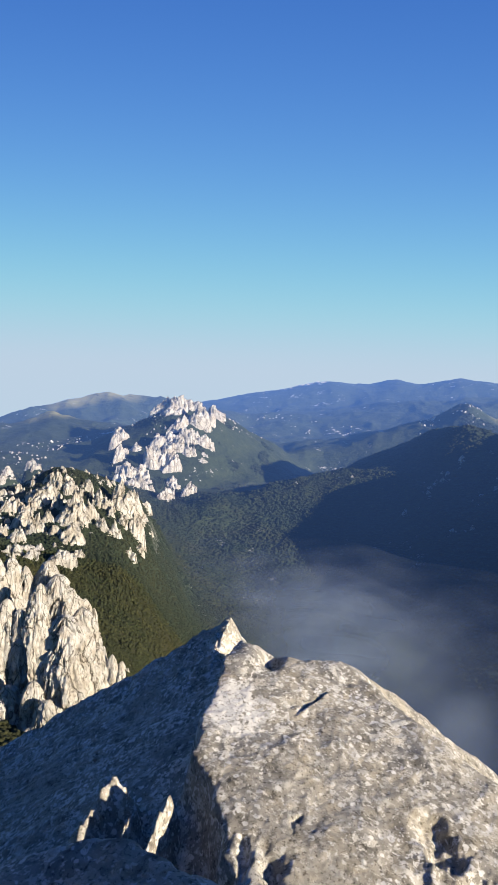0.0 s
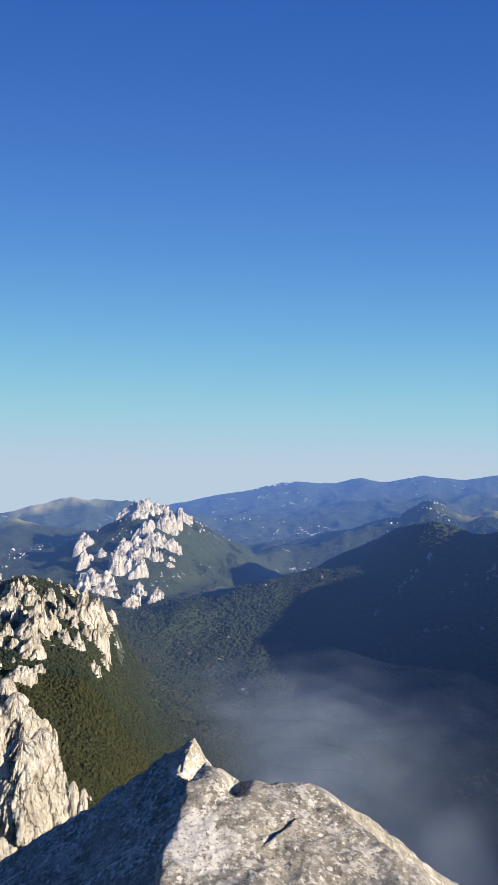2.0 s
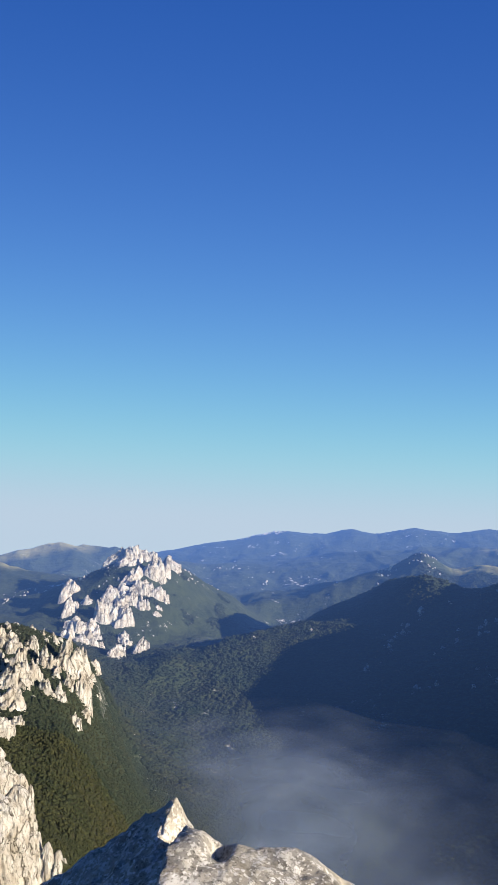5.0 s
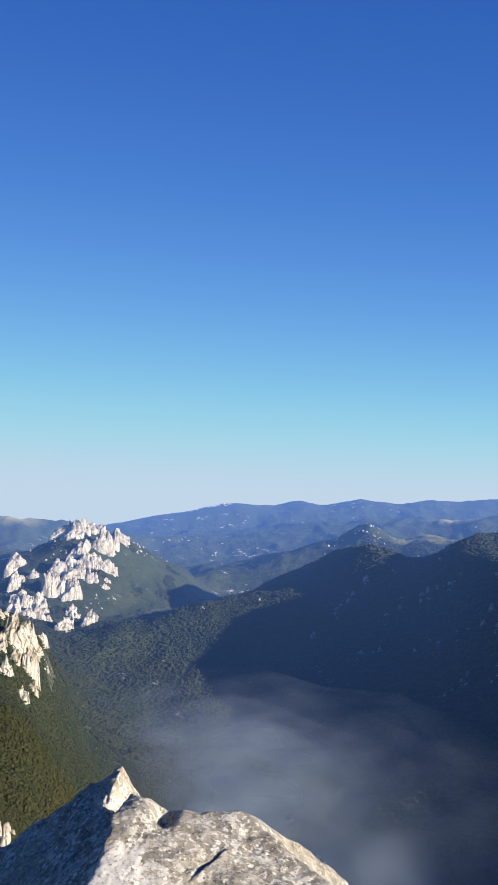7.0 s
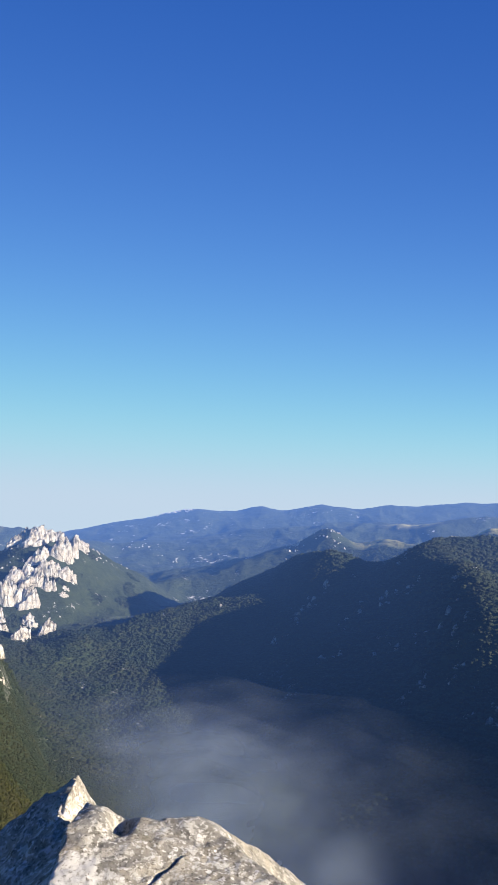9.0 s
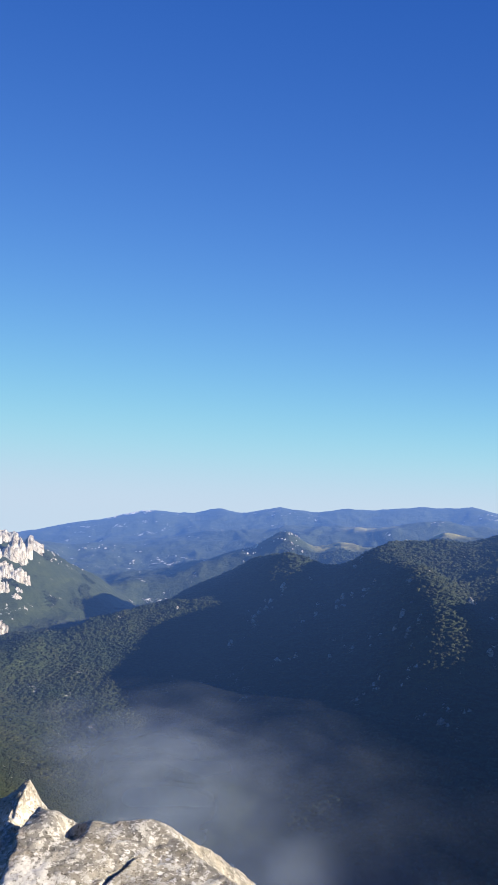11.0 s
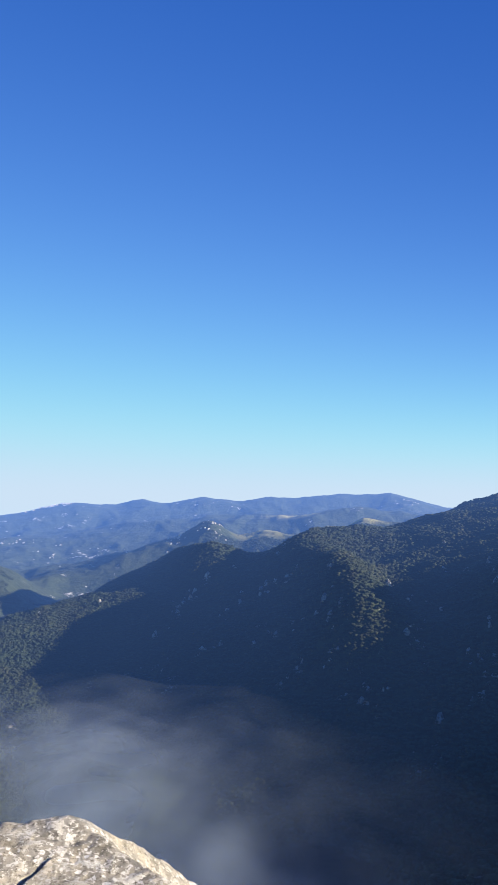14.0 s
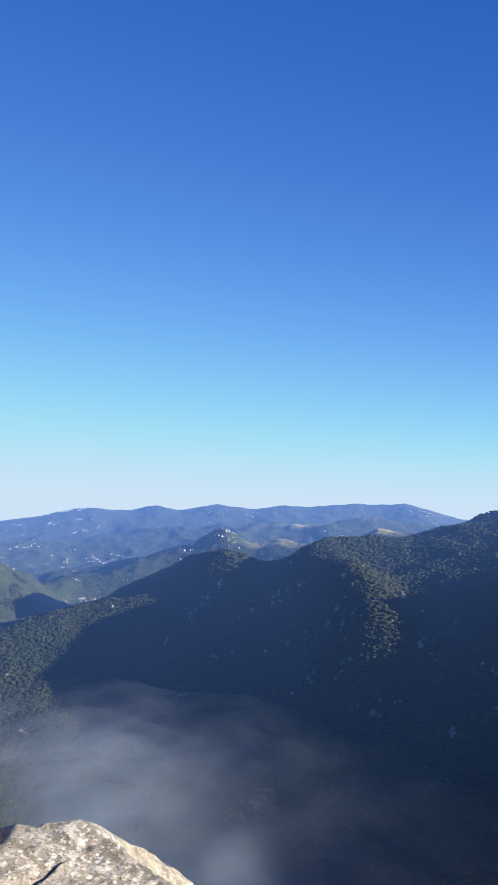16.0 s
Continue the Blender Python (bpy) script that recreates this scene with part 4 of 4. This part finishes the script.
def rock_z(x, y):
    """The top of the summit rock: a pale slab that rises away from the eye, and beside its crest a shaded flank."""
    crest = np.interp(y, [0.6, 2.24, 2.36, 2.48, 2.60, 2.74, 3.06, 3.23, 3.48, 3.70, 4.3], [-0.2, -0.35, -0.46, -0.49, -0.56, -0.64, -0.69, -0.69, -0.67, -0.62, -0.70])
    crest = crest + 0.030 * fbm(y * 6.0, y * 0 + 3, 5, 41)
    d = x - crest
    slab = -1.43 + 0.22 * (np.clip(y, 2.1, 9) - 3.5) - 0.15 * np.clip(x + 0.6, -0.2, 3) - 0.10 * np.clip(x - 0.25, 0, 3) ** 2
    slab = slab + 0.035 * dent(x, y, -0.56, 3.55, 0.10, 0.16) - 0.10 * dent(x, y, -0.43, 3.60, 0.05, 0.09)
    edge = -1.43 + 0.22 * (np.clip(y, 2.1, 9) - 3.5) - 0.15 * (crest + 0.6)
    flank = edge + 0.55 * d - 0.20 * smooth(0.0, -0.07, d) + 0.08 * smooth(2.9, 3.8, y) * 0.4
    z = softmin(slab, flank, 0.035)
    # where it breaks off
    right = 0.8 * (x - np.interp(y, [2.0, 2.5, 2.95, 3.05, 3.2, 3.33, 3.47, 3.57, 3.72], [1.53, 1.15, 0.79, 0.69, 0.55, 0.43, 0.24, 0.18, 0.06]) - 0.04 * fbm(y * 6, y * 0, 4, 43))
    z = softmin(z, -1.50 - 0.30 * (3.7 - np.clip(y, 2.0, 3.7)) - 1.3 * right, 0.06)
    back = np.where(x > -0.74, y - 3.64 - 0.5 * np.clip(-0.42 - x, 0, 0.3), y - 3.95 + 0.05 * np.sin(x * 5))
    behind = np.where(x > -0.74, edge + 0.03, -1.60 + 0.55 * (x + 0.9)) - 1.4 * np.clip(back, -0.2, 9)
    behind = np.maximum(behind, -1.62 - 0.9 * np.abs(x + 0.62) - 2.2 * np.clip(y - 4.25, 0, 9)) 
    z = np.where(back > -0.2, softmin(z, behind, 0.06), z)
    # the pointed horn behind the slab
    horn = -1.445 - 1.5 * np.clip(line_side(x, y, -0.80, 4.05, -0.76, 4.45), 0, 9) - 0.62 * np.clip(-line_side(x, y, -0.80, 4.05, -0.76, 4.45), 0, 9) - 0.42 * np.clip(4.22 - y, 0, 9) - 2.5 * np.clip(y - 4.3, 0, 9)
    return np.maximum(z, horn + 0.012 * ridged(x * 9, y * 9, 4, 47) + 0.010 * fbm(x * 22, y * 22, 4, 48) - 0.012)


def summit_surface(x, y):
    z = rock_z(x, y)
    near = smooth(1.0, 1.8, y) * (1 - smooth(4.2, 4.8, y)) * (1 - smooth(1.2, 2.2, np.abs(x)))
    z = z + 0.016 * fbm(x * 3.2, y * 3.2, 4, 51) + 0.0030 * ridged(x * 7, y * 7, 4, 61) + 0.0024 * fbm(x * 34, y * 34, 4, 71)
    # a crack with its lower lip raised
    lip = line_side(x, y, -0.33, 3.08, -0.09, 3.42)
    on = smooth(0.08, 0.26, (x + 0.33) * 0.58 + (y - 3.08) * 0.82) * (1 - smooth(0.38, 0.44, (x + 0.33) * 0.58 + (y - 3.08) * 0.82))
    z = z + on * (0.014 * np.exp(-np.clip(lip, 0, 9) / 0.12) * (lip > 0) - 0.04 * np.exp(-((lip + 0.004 + 0.014 * fbm(x * 14, y * 14, 3, 88)) / 0.0032) ** 2) * smooth(-0.1, 0.25, fbm(x * 9, y * 9, 2, 89) + 1.2 * ((y - 3.2) / 0.2)))
    # pockets
    for cx, cy, a, b2, t, deep in ((0.37, 2.64, 0.085, 0.14, 14, 0.06), (0.52, 2.47, 0.07, 0.08, 0, 0.035), (0.33, 2.38, 0.05, 0.06, 10, 0.03),
                                   (-0.28, 2.34, 0.05, 0.10, 15, 0.045), (-0.40, 2.36, 0.03, 0.10, 10, 0.035), (-0.21, 2.56, 0.008, 0.035, -15, 0.03)):
        hole = dent(x + 0.022 * fbm(x * 14, y * 14, 3, 83), y + 0.022 * fbm(x * 14 + 5, y * 14, 3, 85), cx, cy, a, b2, t)
        z = z - deep * smooth(0.15, 0.75, hole) * (1 + 0.3 * fbm(x * 25, y * 25, 2, 81))
    # knobbly weathering at the low right
    z = z + 0.011 * smooth(0.1, 0.4, x) * (1 - smooth(2.45, 2.75, y)) * ridged(x * 11, y * 11, 4, 91)
    # blades of rock that stand out of the shaded flank
    for x0, y0, x1, y1, high, wl, wr in ((-1.06, 2.86, -1.24, 2.34, 0.27, 0.14, 0.22), (-0.90, 2.68, -0.99, 2.26, 0.25, 0.05, 0.11), (-0.745, 2.68, -0.87, 2.10, 0.24, 0.06, 0.13), (-0.56, 2.30, -0.52, 2.10, 0.08, 0.08, 0.05)):
        z = z + high * ridge_line(x, y, x0, y0, x1, y1, wl, wr) * (1 + 0.12 * fbm(x * 14, y * 14, 3, 95)) + 0.012 * (ridge_line(x, y, x0, y0, x1, y1, wl, wr) > 0.05) * ridged(x * 26, y * 10, 3, 96)
    # the sides fall to the ledges below
    out = np.maximum(np.maximum(np.abs(x + 0.4) - 2.6, 0), np.maximum(-1.6 - y, 0))
    z = z - 1.8 * out
    # higher rock added unseen round the viewer, behind and at either hand, to shade the ledge and flank
    shade_wall = np.interp(np.degrees(np.arctan2(x, y)) % 360, [0, 81, 87, 100, 130, 200, 262, 285, 300, 360], [-9, -9, -0.4, 0.2, 0.7, 1.8, 2.6, 2.4, -9, -9])
    far = np.hypot(x, y)
    shade_wall = shade_wall - 2.4 * np.abs(far - 2.9 - 0.25 * fbm(x, y, 3, 77)) + 0.3 * fbm(x * 1.1, y * 1.1, 4, 79) + 0.5
    z = np.maximum(z, shade_wall)
    return np.maximum(z, -15)


def limestone_near():
    """Grey weathered limestone crusted with white and ochre lichen."""
    m, n, l, b = material("lichened_limestone", 0.9)
    p = place(n)
    base = ramp(n, l, tex_noise(n, l, p, 11, 10, 0.7), [(0.30, (0.085, 0.078, 0.064)), (0.48, (0.25, 0.234, 0.20)), (0.68, (0.35, 0.33, 0.285))])
    warm = ramp(n, l, tex_noise(n, l, p, 3.1, 6, 0.65), [(0.38, (0.74, 0.75, 0.77)), (0.6, (1.08, 1.04, 0.95))])
    c = mix(n, l, 1.0, base, warm, "MULTIPLY")
    zone = ramp(n, l, tex_noise(n, l, p, 2.4, 6, 0.65), [(0.38, (0.2,) * 3), (0.58, W)])
    crust = ramp(n, l, tex_noise(n, l, p, 14, 10, 0.66, 0.15), [(0.525, G), (0.555, W)])
    c = mix(n, l, mix(n, l, 1.0, crust, zone, "MULTIPLY"), c, (0.46, 0.44, 0.385))
    flakes = ramp(n, l, tex_noise(n, l, p, 42, 8, 0.62, 0.15), [(0.56, G), (0.585, W)])
    c = mix(n, l, mix(n, l, 1.0, flakes, zone, "MULTIPLY"), c, (0.58, 0.56, 0.505))
    ochre = ramp(n, l, tex_noise(n, l, p, 7, 7, 0.65), [(0.58, G), (0.66, (0.5,) * 3)])
    c = mix(n, l, ochre, c, (0.22, 0.18, 0.115))
    patch = n.new("ShaderNodeVectorMath")
    patch.operation, patch.inputs[1].default_value = "DISTANCE", (-0.57, 3.14, -1.52)
    l.new(p, patch.inputs[0])
    wob = n.new("ShaderNodeMath")
    wob.operation, wob.inputs[1].default_value = "MULTIPLY_ADD", -0.30
    l.new(tex_noise(n, l, p, 12, 8, 0.65), wob.inputs[0])
    l.new(patch.outputs["Value"], wob.inputs[2])
    white = mix(n, l, 1.0, ramp(n, l, wob.outputs[0], [(0.0, W), (0.05, G)]), ramp(n, l, tex_noise(n, l, p, 16, 9, 0.68), [(0.40, G), (0.46, W)]), "MULTIPLY")
    c = mix(n, l, white, c, (0.52, 0.505, 0.46))
    cells, bend, shift = n.new("ShaderNodeTexVoronoi"), n.new("ShaderNodeVectorMath"), n.new("ShaderNodeTexNoise")
    cells.inputs["Scale"].default_value, shift.inputs["Scale"].default_value, shift.inputs["Detail"].default_value = 26, 30, 4
    bend.operation, bend.inputs[1].default_value = "MULTIPLY_ADD", (0.03, 0.03, 0.03)
    l.new(p, shift.inputs["Vector"]), l.new(shift.outputs["Color"], bend.inputs[0]), l.new(p, bend.inputs[2])
    l.new(bend.outputs["Vector"], cells.inputs["Vector"])
    few = n.new("ShaderNodeSeparateColor")
    l.new(cells.outputs["Color"], few.inputs["Color"])
    discs = mix(n, l, 1.0, ramp(n, l, cells.outputs["Distance"], [(0.30, W), (0.38, G)]), ramp(n, l, few.outputs["Red"], [(0.66, G), (0.70, W)]), "MULTIPLY")
    c = mix(n, l, mix(n, l, 1.0, discs, zone, "MULTIPLY"), c, (0.60, 0.585, 0.54))
    pits = ramp(n, l, tex_noise(n, l, p, 60, 6, 0.7), [(0.36, (0.35, 0.33, 0.3)), (0.46, W)])
    c = mix(n, l, 1.0, c, pits, "MULTIPLY")
    l.new(c, b.inputs["Base Color"])
    nb = bump(n, l, tex_noise(n, l, p, 14, 10, 0.72), 0.7, 0.025)
    l.new(bump(n, l, tex_noise(n, l, p, 110, 6, 0.7), 0.35, 0.004, nb), b.inputs["Normal"])
    return m


ROCK_MAT = limestone_near()
xs = np.concatenate([np.linspace(-8, -3, 20, endpoint=False), np.linspace(-3, -1.2, 90, endpoint=False), np.linspace(-1.2, 0.9, 300, endpoint=False), np.linspace(0.9, 2, 50, endpoint=False), np.linspace(2, 8, 24)])
ys = np.concatenate([np.linspace(-7, 1.0, 40, endpoint=False), np.linspace(1.0, 2.1, 50, endpoint=False), np.linspace(2.1, 4.0, 270, endpoint=False), np.linspace(4.0, 4.6, 60, endpoint=False), np.linspace(4.6, 9, 24)])
gx, gy = np.meshgrid(xs, ys)
gz = summit_surface(gx, gy)
summit_rock = tagged(new("summit_rock", mesh_from("summit_rock", np.stack([gx, gy, gz], -1).reshape(-1, 3), grid_faces(len(ys), len(xs)), ROCK_MAT)),
                     "grey weathered limestone summit slab crusted with white lichen", "rock")


def ledge_rock():
    """The shaded ledge at the viewer's feet."""
    n, m = 150, 120
    x, y = np.meshgrid(np.linspace(-1.9, 0.0, n), np.linspace(0.75, 2.05, m))
    far = np.interp(x, [-1.9, -1.2, -0.72, -0.35, -0.2, 0.0], [1.72, 1.82, 1.84, 1.72, 1.58, 1.4]) + 0.03 * fbm(x * 6, x * 0, 3, 7)
    top = -1.335 + 0.30 * np.clip(x + 0.72, -9, 0) + 0.04 * np.clip(x + 0.72, 0, 9) + 0.10 * (y - 1.8)
    z = softmin(top, top - 2.4 * (y - far), 0.05) + 0.02 * fbm(x * 5, y * 5, 5, 17) + 0.008 * ridged(x * 13, y * 13, 3, 19)
    z = np.maximum(z, -2.3)
    return tagged(new("ledge_rock", mesh_from("ledge_rock", np.stack([x, y, z], -1).reshape(-1, 3), grid_faces(m, n), ROCK_MAT)),
                  "shaded grey limestone ledge beside the summit slab", "rock")


ledge_rock()


def horn_rock(az, r, top, wide, tall, seed, label):
    x, y = r * math.sin(radians(az)), r * math.cos(radians(az))
    me = tower_mesh(wide, wide * 0.8, tall, seed, 0.7, 60, 70, ROCK_MAT)
    ob = new("pointed_rock", me)
    ob.matrix_world = pose(x, y, r * math.tan(radians(top)) - tall, 0, 0, 30)
    return tagged(ob, label, "rock")


horn_rock(20.7, 4.3, -27.1, 0.50, 1.0, 903, "small pointed pale limestone horn below the summit")
horn_rock(17.9, 4.4, -28.5, 0.30, 0.8, 907, "low pale limestone knob below the summit")
